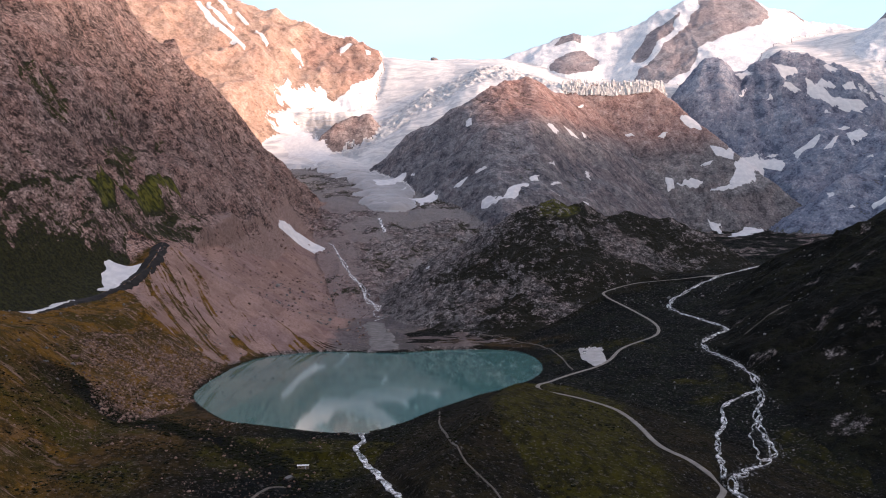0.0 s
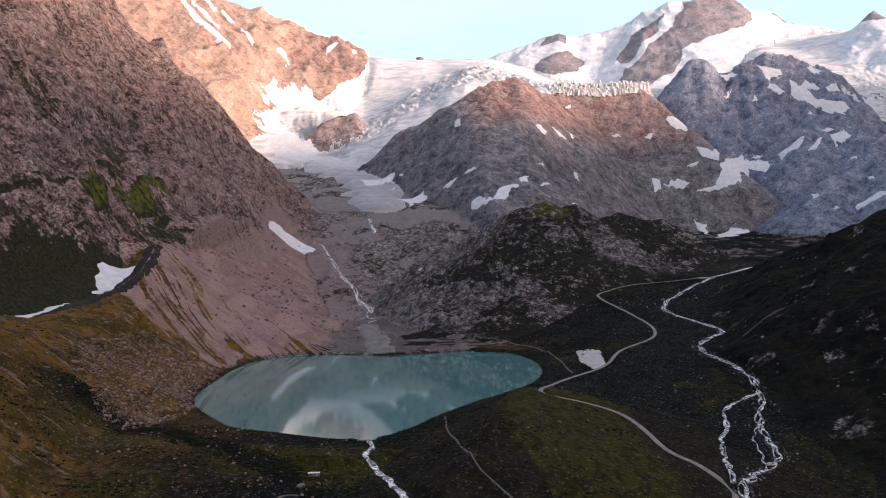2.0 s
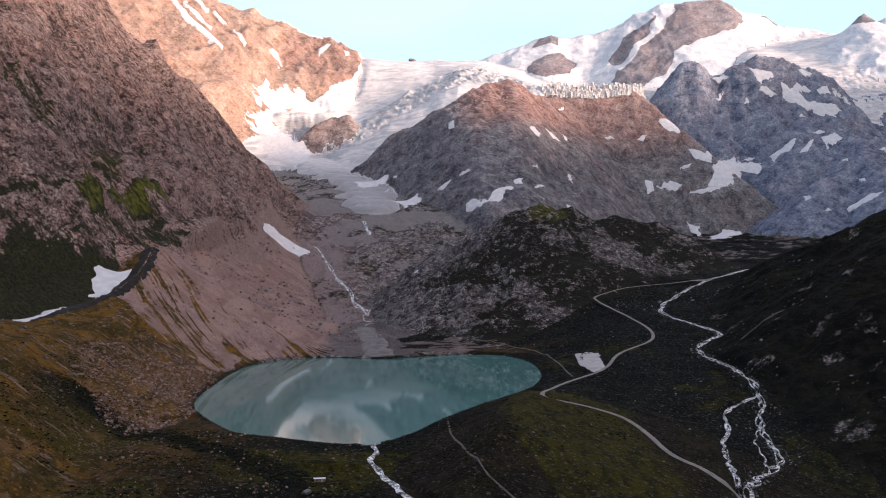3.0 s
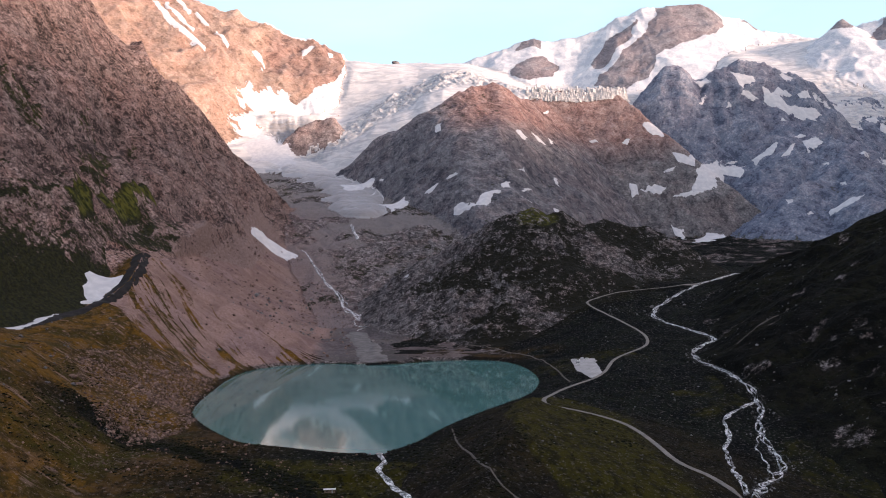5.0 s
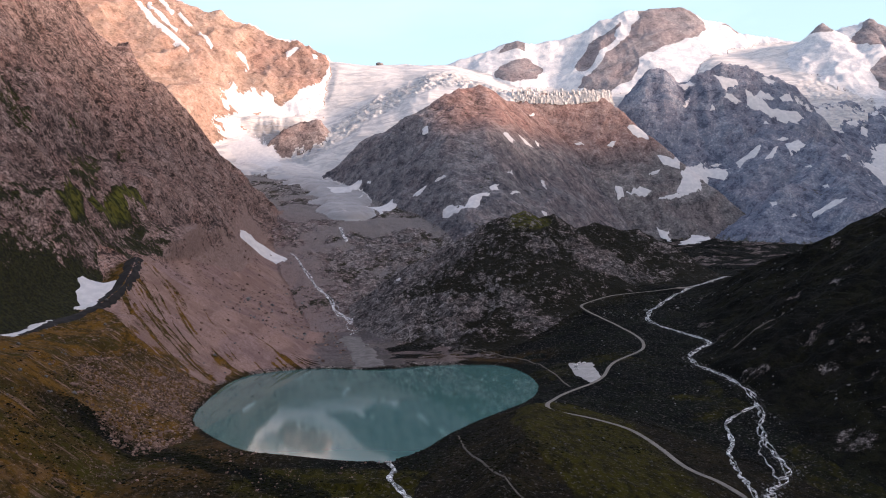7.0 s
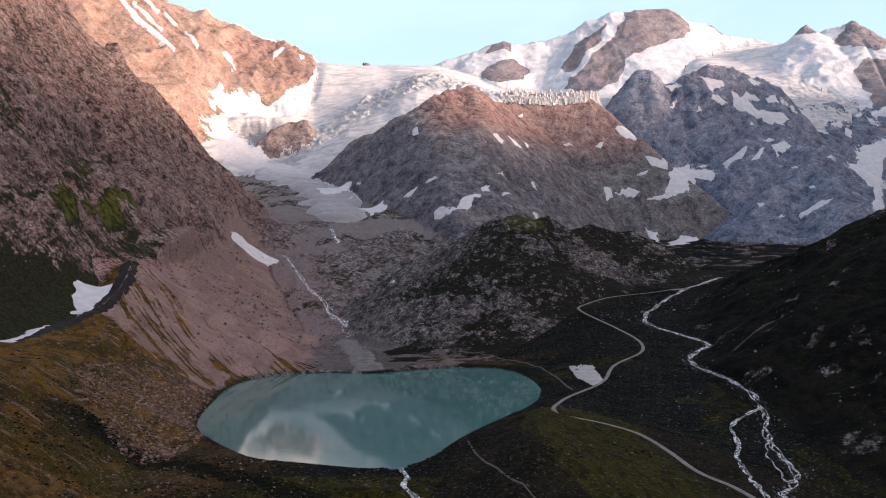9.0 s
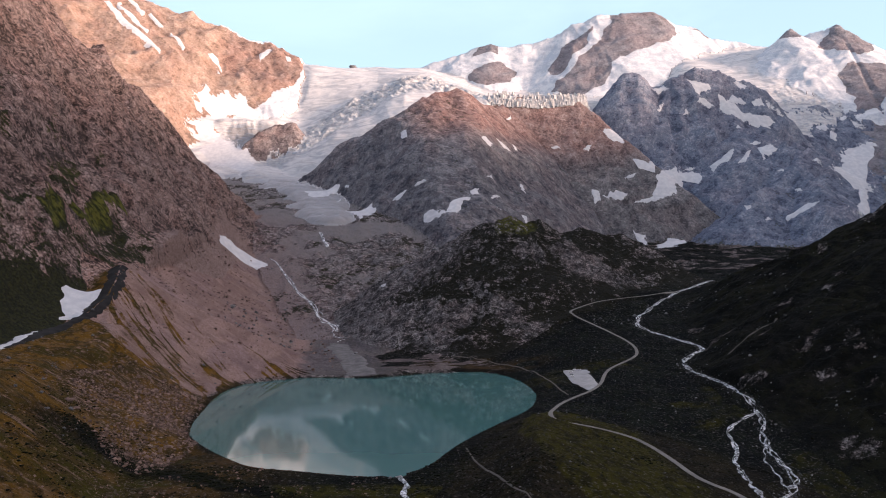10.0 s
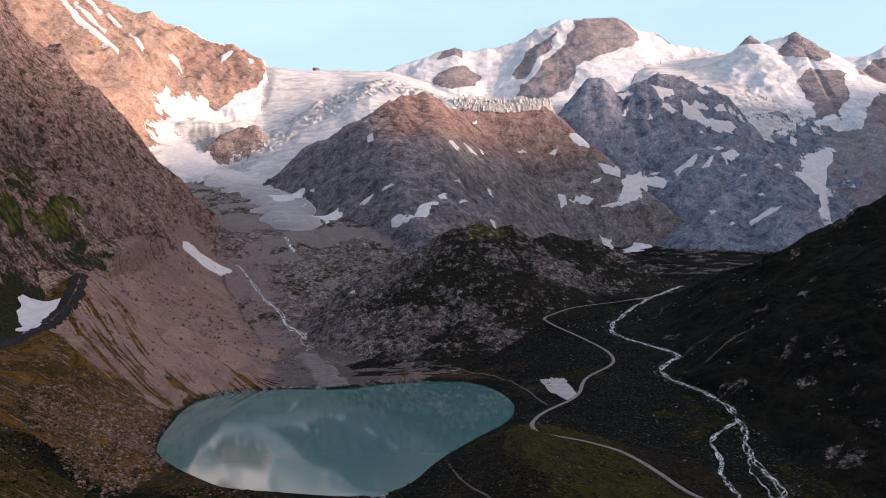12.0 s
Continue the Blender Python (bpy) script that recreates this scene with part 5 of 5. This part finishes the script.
    ob = mesh_from("snow_patch", np.stack([x, y, z], -1).reshape(-1, 3)[used], faces.reshape(-1, 4), M["snow"])
    return tagged(ob, label, "snow patch", "snow patches")


for outline in SNOW:
    snow_patch(outline)

CREST_STRIP = rounded([(-443, 790), (-437, 835), (-430, 870), (-423, 920), (-410, 962), (-401, 1018), (-403, 1072), (-412, 1114)], 2)
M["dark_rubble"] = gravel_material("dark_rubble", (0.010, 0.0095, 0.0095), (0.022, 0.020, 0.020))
ribbon("rubble_trough", CREST_STRIP, 12.0, 0.9, M["dark_rubble"], "dark wet rubble in the trough behind the moraine crest", "rubble", 0.3)
FOOTPATH = rounded([(27, 1150), (73, 1131), (106, 1074), (123, 1007), (129, 949), (136, 890)], 2)
TRAIL = rounded([(8, 669), (10, 645), (11, 622), (20, 560), (33, 494), (46, 472), (57, 457), (66, 420)], 2)
TRACK = rounded([(398, 960), (390, 950), (360, 947), (329, 938)], 2)
LOOP = rounded([(-87, 468), (-85, 480), (-82, 487), (-76, 490), (-71, 490)], 2)
GRAVEL_FAN = [(-114, 1062), (-74, 1060), (-98, 1175), (-122, 1262), (-132, 1290), (-152, 1296), (-156, 1262), (-134, 1175)]
ribbon("stream", rounded([(-234, 1975), (-226, 1945), (-214, 1905), (-207, 1880)], 1), 4.0, 0.8, M["torrent"], "white meltwater fall below the dirty ice", "stream", 0.4)
ribbon("footpath", FOOTPATH, 1.1, 0.25, M["path"], "pale gravel footpath round the end of the lake", "path", 0.3)
ribbon("footpath", TRAIL, 0.8, 0.2, M["path"], "narrow trodden trail over the grassy mound", "path", 0.3)
ribbon("footpath", TRACK, 1.8, 0.25, M["path"], "faint stony track across the dark hillside", "path", 0.5)
ribbon("footpath", LOOP, 1.3, 0.2, M["path"], "short curved gravel track in the turf", "path", 0.2)


def yard(name, outline, label, category, material, ragged=1.2, lift=0.35):
    xs, ys = [p[0] for p in outline], [p[1] for p in outline]
    x, y = np.meshgrid(np.linspace(min(xs) - 4, max(xs) + 4, 40), np.linspace(min(ys) - 4, max(ys) + 4, 80))
    d = inside_field(x + ragged * (ripple(x, y, 7, 851) + 1.5 * ripple(x, y, 22, 852)), y, outline)
    z = ground_z(x, y) + np.clip(0.3 * d, -1.2, lift)
    n = np.arange(x.size).reshape(x.shape)
    faces = np.stack([n[:-1, :-1], n[:-1, 1:], n[1:, 1:], n[1:, :-1]], -1).reshape(-1, 4)
    return tagged(mesh_from(name, np.stack([x, y, z], -1).reshape(-1, 3), faces, material), label, category, "", "structure")


yard("car_park", [(152, 1000), (178, 985), (172, 912), (160, 899), (150, 935)], "pale gravel car park beside the mountain road", "car park", M["car_park"])
M["silt"] = gravel_material("wet_silt", (0.105, 0.099, 0.098), (0.175, 0.166, 0.164))
yard("gravel_fan", GRAVEL_FAN, "pale grey gravel fan where the stream enters the lake", "gravel fan", M["silt"], 3.0, 0.9)


# ---- stones, shrubs, seracs ----
def chunk(seed, squash=0.7):
    """A rough stone of few faces."""
    rng = np.random.default_rng(seed)
    bm = bmesh.new()
    bmesh.ops.create_icosphere(bm, subdivisions=1, radius=1.0)
    for v in bm.verts:
        v.co *= 0.50 + 0.85 * rng.random()
        v.co.z *= squash
    verts, faces = np.array([v.co[:] for v in bm.verts]), np.array([[v.index for v in f.verts] for f in bm.faces])
    bm.free()
    return verts, faces


SHAPES = [chunk(40 + n, 0.55 + 0.06 * n) for n in range(6)]


def scatter(name, places, sizes, material, label, category, flat=1.0, shapes=SHAPES, seed=3):
    """Many small lumps on the ground, as one mesh."""
    rng = np.random.default_rng(seed)
    px, py = places
    pz = ground_z(px, py)
    every, joined, count = [], [], 0
    turn, pick = rng.random(len(px)) * math.tau, rng.integers(0, len(shapes), len(px))
    squeeze = 0.7 + 0.6 * rng.random(len(px))
    for n in range(len(px)):
        verts, faces = shapes[pick[n]]
        c, s = math.cos(turn[n]), math.sin(turn[n])
        x, y = verts[:, 0] * sizes[n], verts[:, 1] * sizes[n] * squeeze[n]
        every.append(np.stack([px[n] + x * c - y * s, py[n] + x * s + y * c, pz[n] + verts[:, 2] * sizes[n] * flat + 0.15 * sizes[n]], -1))
        joined.append(faces + count)
        count += len(verts)
    ob = mesh_from(name, np.concatenate(every), np.concatenate(joined), material, False)
    return tagged(ob, label, category, "", "stuff")


def rock_material(name, a, b, c):
    w = Wires(name)
    n1, n2 = w.noise(3.5, 5, 0.65), w.noise(0.9, 3, 0.6)
    rnd = w.node("ShaderNodeNewGeometry").outputs["Random Per Island"]
    colour = w.mix(w.span(n1, 0.35, 0.65), a, b)
    colour = w.mix(w.span(rnd, 0.3, 1.0, 0.0, 0.8), colour, c)
    colour = w.mix(w.span(n2, 0.55, 0.75, 0.0, 0.5), colour, scaled(a, 0.5))
    return w.finish(colour, 0.9, w.bump(n1, 0.6, 0.4), 0.2)


M["pale_stone"] = rock_material("pale_stone", (0.05, 0.05, 0.052), (0.10, 0.10, 0.104), (0.20, 0.197, 0.20))
M["pink_stone"] = rock_material("pink_stone", (0.05, 0.034, 0.028), (0.14, 0.090, 0.072), (0.28, 0.195, 0.165))


def shrub_material():
    w = Wires("dwarf_shrub")
    n1, n2 = w.noise(2.0, 4, 0.7), w.noise(18, 4, 0.6)
    colour = w.mix(w.span(n1, 0.35, 0.65), (0.0035, 0.0045, 0.003), (0.012, 0.0135, 0.006))
    colour = w.mix(w.span(n2, 0.5, 0.7, 0.0, 0.6), colour, (0.018, 0.014, 0.007))
    return w.finish(colour, 0.95, w.bump(n1, 0.8, 0.4), 0.05)


M["shrub"] = shrub_material()


def sown(count, x0, x1, y0, y1, size, cut, seed, keep):
    """Random places that gather where a noise is high."""
    rng = np.random.default_rng(seed)
    x, y = rng.uniform(x0, x1, count * 8), rng.uniform(y0, y1, count * 8)
    dense = fractal(x, y, size, 4, seed)
    some = (dense > cut + 0.5 * rng.random(len(x)) - 0.25) & keep(x, y) & (inside_field(x, y, LAKE) < -2)
    x, y = x[some][:count], y[some][:count]
    return x, y


def off_lines(x, y, gap=6.0):
    ok = np.ones(np.shape(x), bool)
    for points in (ROAD, RIVER, RIVER_ARM, OUTLET):
        ok &= line_field(x, y, points[::2] + points[-1:])[0] > gap
    return ok


def sizes_for(x, low, high, seed):
    return low + (high - low) * np.random.default_rng(seed).random(len(x)) ** 6


# rubble field between moraine and lake
places = sown(6000, -345, -215, 600, 910, 40, -0.05, 71, lambda x, y: (inside_field(x, y, LAKE) > -95))
scatter("boulder_field", places, sizes_for(places[0], 0.35, 1.9, 1), M["pink_stone"], "field of pinkish grey boulders on the slope above the lake", "boulders")
# loose stones on the moraine and the near turf
places = sown(2200, -430, -60, 440, 800, 55, 0.1, 72, lambda x, y: y < 980)
scatter("loose_stones", places, sizes_for(places[0], 0.28, 1.3, 2), M["pink_stone"], "scattered pale stones on rusty turf", "stones")
# valley stones beside road and river
places = sown(800, 20, 420, 470, 1250, 60, 0.12, 73, lambda x, y: off_lines(x, y, 4.0))
scatter("valley_stones", places, sizes_for(places[0], 0.28, 1.3, 3), M["pale_stone"], "scattered pale stones on dark valley turf", "stones")
# bars of cobbles along the river
rng = np.random.default_rng(74)
base = np.array(RIVER)[rng.integers(0, len(RIVER), 2600)] + rng.normal(0, 5.5, (2600, 2))
base = base[line_field(base[:, 0], base[:, 1], RIVER)[0] > 2.2]
scatter("river_cobbles", (base[:, 0], base[:, 1]), sizes_for(base[:, 0], 0.3, 1.2, 4), M["pale_stone"], "grey cobbles along the foaming river", "stones")
# scree blocks
places = sown(1600, -420, -120, 1000, 1800, 50, -0.05, 75, lambda x, y: region(x, y, [(-402, 1040), (-430, 1391), (-414, 1800), (-324, 1850), (-185, 1457), (-120, 1100), (-245, 1032)], 2) > 0.5)
scatter("scree_blocks", places, sizes_for(places[0], 0.5, 2.8, 5), M["pink_stone"], "loose blocks strewn over the pink scree slope", "stones")
# hump and head of the valley
places = sown(1700, -330, 520, 1180, 2000, 60, 0.05, 76, lambda x, y: off_lines(x, y))
scatter("hill_boulders", places, sizes_for(places[0], 0.8, 3.6, 6), M["pale_stone"], "pale boulders scattered over the heathery hill and grey debris", "boulders")
# dark slope above the river
places = sown(380, 330, 640, 560, 1230, 45, 0.2, 77, lambda x, y: off_lines(x, y))
scatter("slope_stones", places, sizes_for(places[0], 0.4, 2.2, 7), M["pale_stone"], "few pale stones on the dark heath slope", "stones")
# low shrubs
BUSHES = [chunk(60 + n, 0.6) for n in range(4)]
places = sown(5200, -380, 60, 430, 720, 34, 0.12, 78, lambda x, y: off_lines(x, y))
scatter("low_shrubs", places, sizes_for(places[0], 0.5, 1.7, 8), M["shrub"], "dark low shrubs matted over the foreground turf", "shrubs", 0.6, BUSHES)
places = sown(4200, 0, 460, 460, 1300, 40, 0.15, 79, lambda x, y: off_lines(x, y))
scatter("heath_shrubs", places, sizes_for(places[0], 0.5, 1.8, 9), M["shrub"], "dark heath shrubs matted over the valley floor", "shrubs", 0.55, BUSHES)


places = sown(1500, -300, -60, 490, 650, 20, -0.3, 80, lambda x, y: line_field(x, y, [(-290, 642), (-264, 616), (-218, 598), (-182, 584), (-127, 557), (-98, 536), (-70, 500)])[0] < 14)
scatter("shrub_belt", places, sizes_for(places[0], 0.7, 2.2, 10), M["shrub"], "winding belt of dark shrubs below the boulder field", "shrubs", 0.6, BUSHES)


def stone_parts(parent_name, count, box, size, seed, material, keep):
    """Single stones that can be picked out, as parts of the slope that they lie on."""
    parent = bpy.data.objects[parent_name]
    shapes = []
    for verts, faces in SHAPES[:4]:
        me = bpy.data.meshes.new("stone")
        me.from_pydata(verts.tolist(), [], faces.tolist())
        me.materials.append(material)
        shapes.append(me)
    rng = np.random.default_rng(seed)
    x, y = rng.uniform(box[0], box[1], 40 * count), rng.uniform(box[2], box[3], 40 * count)
    some = np.nonzero(keep(x, y) & (inside_field(x, y, LAKE) < -4))[0][:count]
    for n in some:
        ob = new("stone", shapes[int(rng.integers(0, 4))])
        ob.parent = parent
        k = size[0] + (size[1] - size[0]) * rng.random() ** 3
        ob.matrix_world = Matrix.Translation((x[n], y[n], float(ground_z(x[n], y[n])) + 0.2 * k)) @ Matrix.Rotation(rng.random() * 6.28, 4, "Z") @ Matrix.Scale(k, 4)


def on_kind(*kinds):
    """A test for places whose landform is one of those kinds."""
    numbers = [KINDS.index(kind) for kind in kinds]

    def test(x, y):
        i = np.clip(np.searchsorted(RINGS, np.hypot(x, y)), 0, len(RINGS) - 1)
        j = np.clip(np.searchsorted(TURNS, np.arctan2(x, y)), 0, len(TURNS) - 1)
        return np.isin(GKIND[i, j], numbers)

    return test


stone_parts("moraine", 90, (-440, -250, 560, 1080), (0.8, 2.4), 501, M["pale_stone"], on_kind("moraine"))
stone_parts("rubble_slope", 120, (-380, -220, 560, 940), (0.9, 2.8), 502, M["pink_stone"], on_kind("rubble_slope"))
stone_parts("scree_slope", 90, (-440, -200, 1050, 1800), (1.2, 4.0), 503, M["pink_stone"], on_kind("talus"))


def boulder(x, y, size, seed, material, label):
    """A single large rock with chipped, worn faces."""
    rng = np.random.default_rng(seed)
    bm = bmesh.new()
    bmesh.ops.create_icosphere(bm, subdivisions=3, radius=1.0)
    cuts = [Vector(rng.normal(size=3)).normalized() for _ in range(9)]
    depth = [0.42 + 0.36 * rng.random() for _ in cuts]
    for v in bm.verts:
        for n, d in zip(cuts, depth):
            over = v.co.dot(n) - d
            if over > 0:
                v.co -= n * over * 0.92
        v.co += v.co.normalized() * 0.05 * noise.noise(v.co * 3 + Vector((seed, 0, 0)))
        v.co.x *= 1.45
        v.co.z *= 0.72
    me = bpy.data.meshes.new("boulder")
    bm.to_mesh(me)
    bm.free()
    me.materials.append(material)
    ob = new("boulder", me)
    ob.matrix_world = Matrix.Translation((x, y, float(ground_z(x, y)) + 0.35 * size)) @ Matrix.Rotation(rng.random() * 6, 4, "Z") @ Matrix.Scale(size, 4)
    return tagged(ob, label, "boulder", "large boulders")


for x, y, size, seed in ((-307, 681, 3.4, 1), (-298, 672, 2.2, 2), (-73.5, 502, 2.9, 3), (-52, 597, 1.8, 5), (-330, 720, 2.0, 6), (-286, 706, 1.8, 7), (-246, 640, 1.6, 8),
                         (-268, 742, 2.2, 9), (-262, 800, 2.0, 10), (-16, 497, 1.3, 11), (46, 540, 0.9, 12), (70, 560, 1.0, 13), (96, 610, 0.9, 14), (30, 520, 0.8, 15), (120, 640, 1.0, 16)):
    boulder(x, y, size, seed, M["pink_stone"] if x < -200 else M["pale_stone"], "large pale weathered boulder lying in short turf")


tagged(boulder(-272, 4240, 20, 31, M["nunatak"], "dark bare rock standing out of the snow saddle"), "dark bare rock standing out of the snow saddle", "rock outcrop").name = "rock_outcrop"


def seracs():
    """Leaning blocks of ice along the broken edge of the shelf."""
    rng = np.random.default_rng(91)
    verts, faces, count = [], [], 0
    box = np.array([[-1, -1, -1], [1, -1, -1], [1, 1, -1], [-1, 1, -1], [-1, -1, 1], [1, -1, 1], [1, 1, 1], [-1, 1, 1]], float)
    sides = np.array([[0, 3, 2, 1], [4, 5, 6, 7], [0, 1, 5, 4], [1, 2, 6, 5], [2, 3, 7, 6], [3, 0, 4, 7]])
    for n in range(900):
        x = rng.uniform(292, 668)
        y = np.interp(x, [292, 460, 600, 668], [3040, 3032, 3040, 3080]) + (rng.uniform(-6, 10) if n < 620 else rng.uniform(5, 75))
        wide, deep, high = rng.uniform(2, 7), rng.uniform(3, 9), rng.uniform(3, 17) * rng.uniform(0.5, 1)
        if n < 620:
            wide, deep, high = rng.uniform(2.2, 5.0), rng.uniform(5, 11), rng.uniform(6, 10) * np.interp(x, [292, 340, 640, 668], [0.4, 1, 1, 0.4])
        b = box * (wide, deep, high)
        b[4:, :2] *= rng.uniform(0.35, 0.9)
        b[4:, 0] += rng.normal(0, 1.6)
        b[4:, 1] += rng.normal(1.5, 2.0)
        b[4:, 2] += rng.normal(0, 2.5, 4)
        a = rng.normal(0, 0.35)
        c, s = math.cos(a), math.sin(a)
        b = np.stack([b[:, 0] * c - b[:, 1] * s + x, b[:, 0] * s + b[:, 1] * c + y, b[:, 2] + float(ground_z(x, y)) + 0.1 * high], -1)
        verts.append(b)
        faces.append(sides + count)
        count += 8
    ob = mesh_from("serac_front", np.concatenate(verts), np.concatenate(faces), M["ice_block"], False)
    ob["label"] = "broken front of upright ice blocks"
    ob.parent = next(o for o in bpy.data.objects if o.name == "glacier")


def block_ice():
    w = Wires("serac_ice")
    n1 = w.noise(9, 5, 0.65, (1, 1, 3))
    colour = w.mix(w.span(n1, 0.35, 0.65), (0.34, 0.35, 0.37), (0.56, 0.545, 0.535))
    return w.finish(colour, 0.55, w.bump(n1, 0.7, 2.0), 0.3)


M["ice_block"] = block_ice()
seracs()


# ---- shed, sign posts and parked cars ----
def part(name, bm, material, parent, label=""):
    me = bpy.data.meshes.new(name)
    bm.to_mesh(me)
    bm.free()
    me.materials.append(material)
    ob = new(name, me)
    ob.parent = parent
    if label:
        ob["label"] = label
    return ob


def block(x0, x1, y0, y1, z0, z1, bevel=0.03, taper=0.0):
    bm = bmesh.new()
    bmesh.ops.create_cube(bm, size=1.0)
    for v in bm.verts:
        k = 1 - taper * (v.co.z > 0)
        v.co = ((x0 + x1) / 2 + v.co.x * (x1 - x0) * k, (y0 + y1) / 2 + v.co.y * (y1 - y0) * k, (z0 + z1) / 2 + v.co.z * (z1 - z0))
    if bevel:
        bmesh.ops.bevel(bm, geom=list(bm.edges), offset=bevel, segments=1, affect="EDGES")
    return bm


def paint(name, colour, rough=0.5, metal=0.0):
    w = Wires(name)
    n = w.noise(0.6, 4, 0.6)
    w.shader.inputs["Metallic"].default_value = metal
    return w.finish(w.mix(w.span(n, 0.4, 0.7, 0.0, 0.3), colour, scaled(colour, 0.7)), rough, None, 0.4)


M["white_paint"], M["tyre"] = paint("white_paint", (0.75, 0.75, 0.74), 0.4), paint("tyre_rubber", (0.02, 0.02, 0.02), 0.9)
M["plank"], M["sheet_roof"] = paint("weathered_plank", (0.13, 0.10, 0.075), 0.85), paint("pale_sheet_roof", (0.62, 0.62, 0.62), 0.5)
M["dark_glass"], M["grey_paint"] = paint("dark_glass", (0.015, 0.018, 0.02), 0.1), paint("grey_paint", (0.25, 0.26, 0.28), 0.35)


def wheel_mesh():
    bm = bmesh.new()
    bmesh.ops.create_cone(bm, cap_ends=True, segments=14, radius1=0.34, radius2=0.34, depth=0.22, matrix=Matrix.Rotation(math.pi / 2, 4, "Y"))
    bmesh.ops.bevel(bm, geom=[e for e in bm.edges if abs(e.verts[0].co.x - e.verts[1].co.x) < 1e-4], offset=0.03, segments=1, affect="EDGES")
    return bm


def car(material, label, tall=0.0):
    """A parked car, or a camper van where tall is given."""
    root = new("parked_car")
    long, high = 2.15 + 0.5 * tall, 1.45 + tall
    part("body", block(-0.88, 0.88, -long, long, 0.32, 0.92 + 0.5 * tall, 0.12), material, root)
    cabin = part("cabin", block(-0.80, 0.80, -long * 0.85, long * (0.5 + 0.2 * tall), 0.90 + 0.5 * tall, high, 0.1, 0.14), material, root)
    part("windscreen", block(-0.66, 0.66, long * (0.46 + 0.2 * tall), long * (0.49 + 0.2 * tall), 0.98 + 0.5 * tall, high - 0.12, 0.01, 0.1), M["dark_glass"], cabin)
    for side in (-1, 1):
        part("side_window", block(side * 0.775 - 0.01, side * 0.775 + 0.02, -long * 0.7, long * 0.4, 1.0 + 0.5 * tall, high - 0.14, 0.0, 0.0), M["dark_glass"], cabin)
        for end in (-1.3, 1.3):
            tyre = part("wheel", wheel_mesh(), M["tyre"], root)
            tyre.location = (side * 0.80, end, 0.34)
    return tagged(root, label, "car", "cars in the gravel yard")


def set_down(ob, x, y, turn, lift=0.35):
    ob.matrix_world = Matrix.Translation((x, y, float(ground_z(x, y)) + lift)) @ Matrix.Rotation(radians(turn), 4, "Z")


van = car(M["white_paint"], "white camper van parked on pale gravel", 0.9)
set_down(van, 158, 985, 70)
saloon = car(M["grey_paint"], "grey car parked on pale gravel")
set_down(saloon, 156, 972, 75)
white = car(M["white_paint"], "white car parked on pale gravel")
set_down(white, 164, 992, 65)
for x, y, turn in ((155, 962, 78), (169, 988, 60)):
    copy_thing(white, Matrix.Translation((x, y, float(ground_z(x, y)) + 0.35)) @ Matrix.Rotation(radians(turn), 4, "Z"))


def shed():
    """A long low plank hut with a pale sheet roof and a pole fence at its end."""
    root = new("hut")
    part("wall", block(-3.6, 3.6, -1.3, 1.3, -0.6, 1.7, 0.04), M["plank"], root)
    for side in (-1, 1):
        bm = block(-3.9, 3.9, -0.05, 1.6, 0, 0.08, 0.01)
        roof = part("roof_sheet", bm, M["sheet_roof"], root, "pale metal roof sheet")
        roof.matrix_local = Matrix.Translation((0, 0, 2.15)) @ Matrix.Rotation(0 if side > 0 else math.pi, 4, "Z") @ Matrix.Rotation(radians(-16), 4, "X")
    part("door", block(1.2, 2.1, -1.36, -1.30, -0.5, 1.4, 0.01), M["grey_paint"], root)
    part("window", block(-2.2, -1.2, -1.36, -1.30, 0.5, 1.2, 0.01), M["dark_glass"], root)
    return tagged(root, "long low hut with pale metal roof standing on turf", "hut")


hut = shed()
set_down(hut, -70.5, 526, 8, 0.4)


def fence_post(x, y):
    root = new("fence_post")
    part("post", block(-0.07, 0.07, -0.07, 0.07, -0.4, 1.3, 0.015), M["plank"], root)
    part("rail", block(-1.2, 1.2, -0.03, 0.03, 0.9, 1.02, 0.01), M["plank"], root)
    set_down(root, x, y, 10, 0.0)
    return tagged(root, "weathered wooden fence post with rail beside the hut", "fence post", "fence by the hut")


for n in range(4):
    fence_post(-81.5 + 2.1 * n, 528 + 0.4 * n)
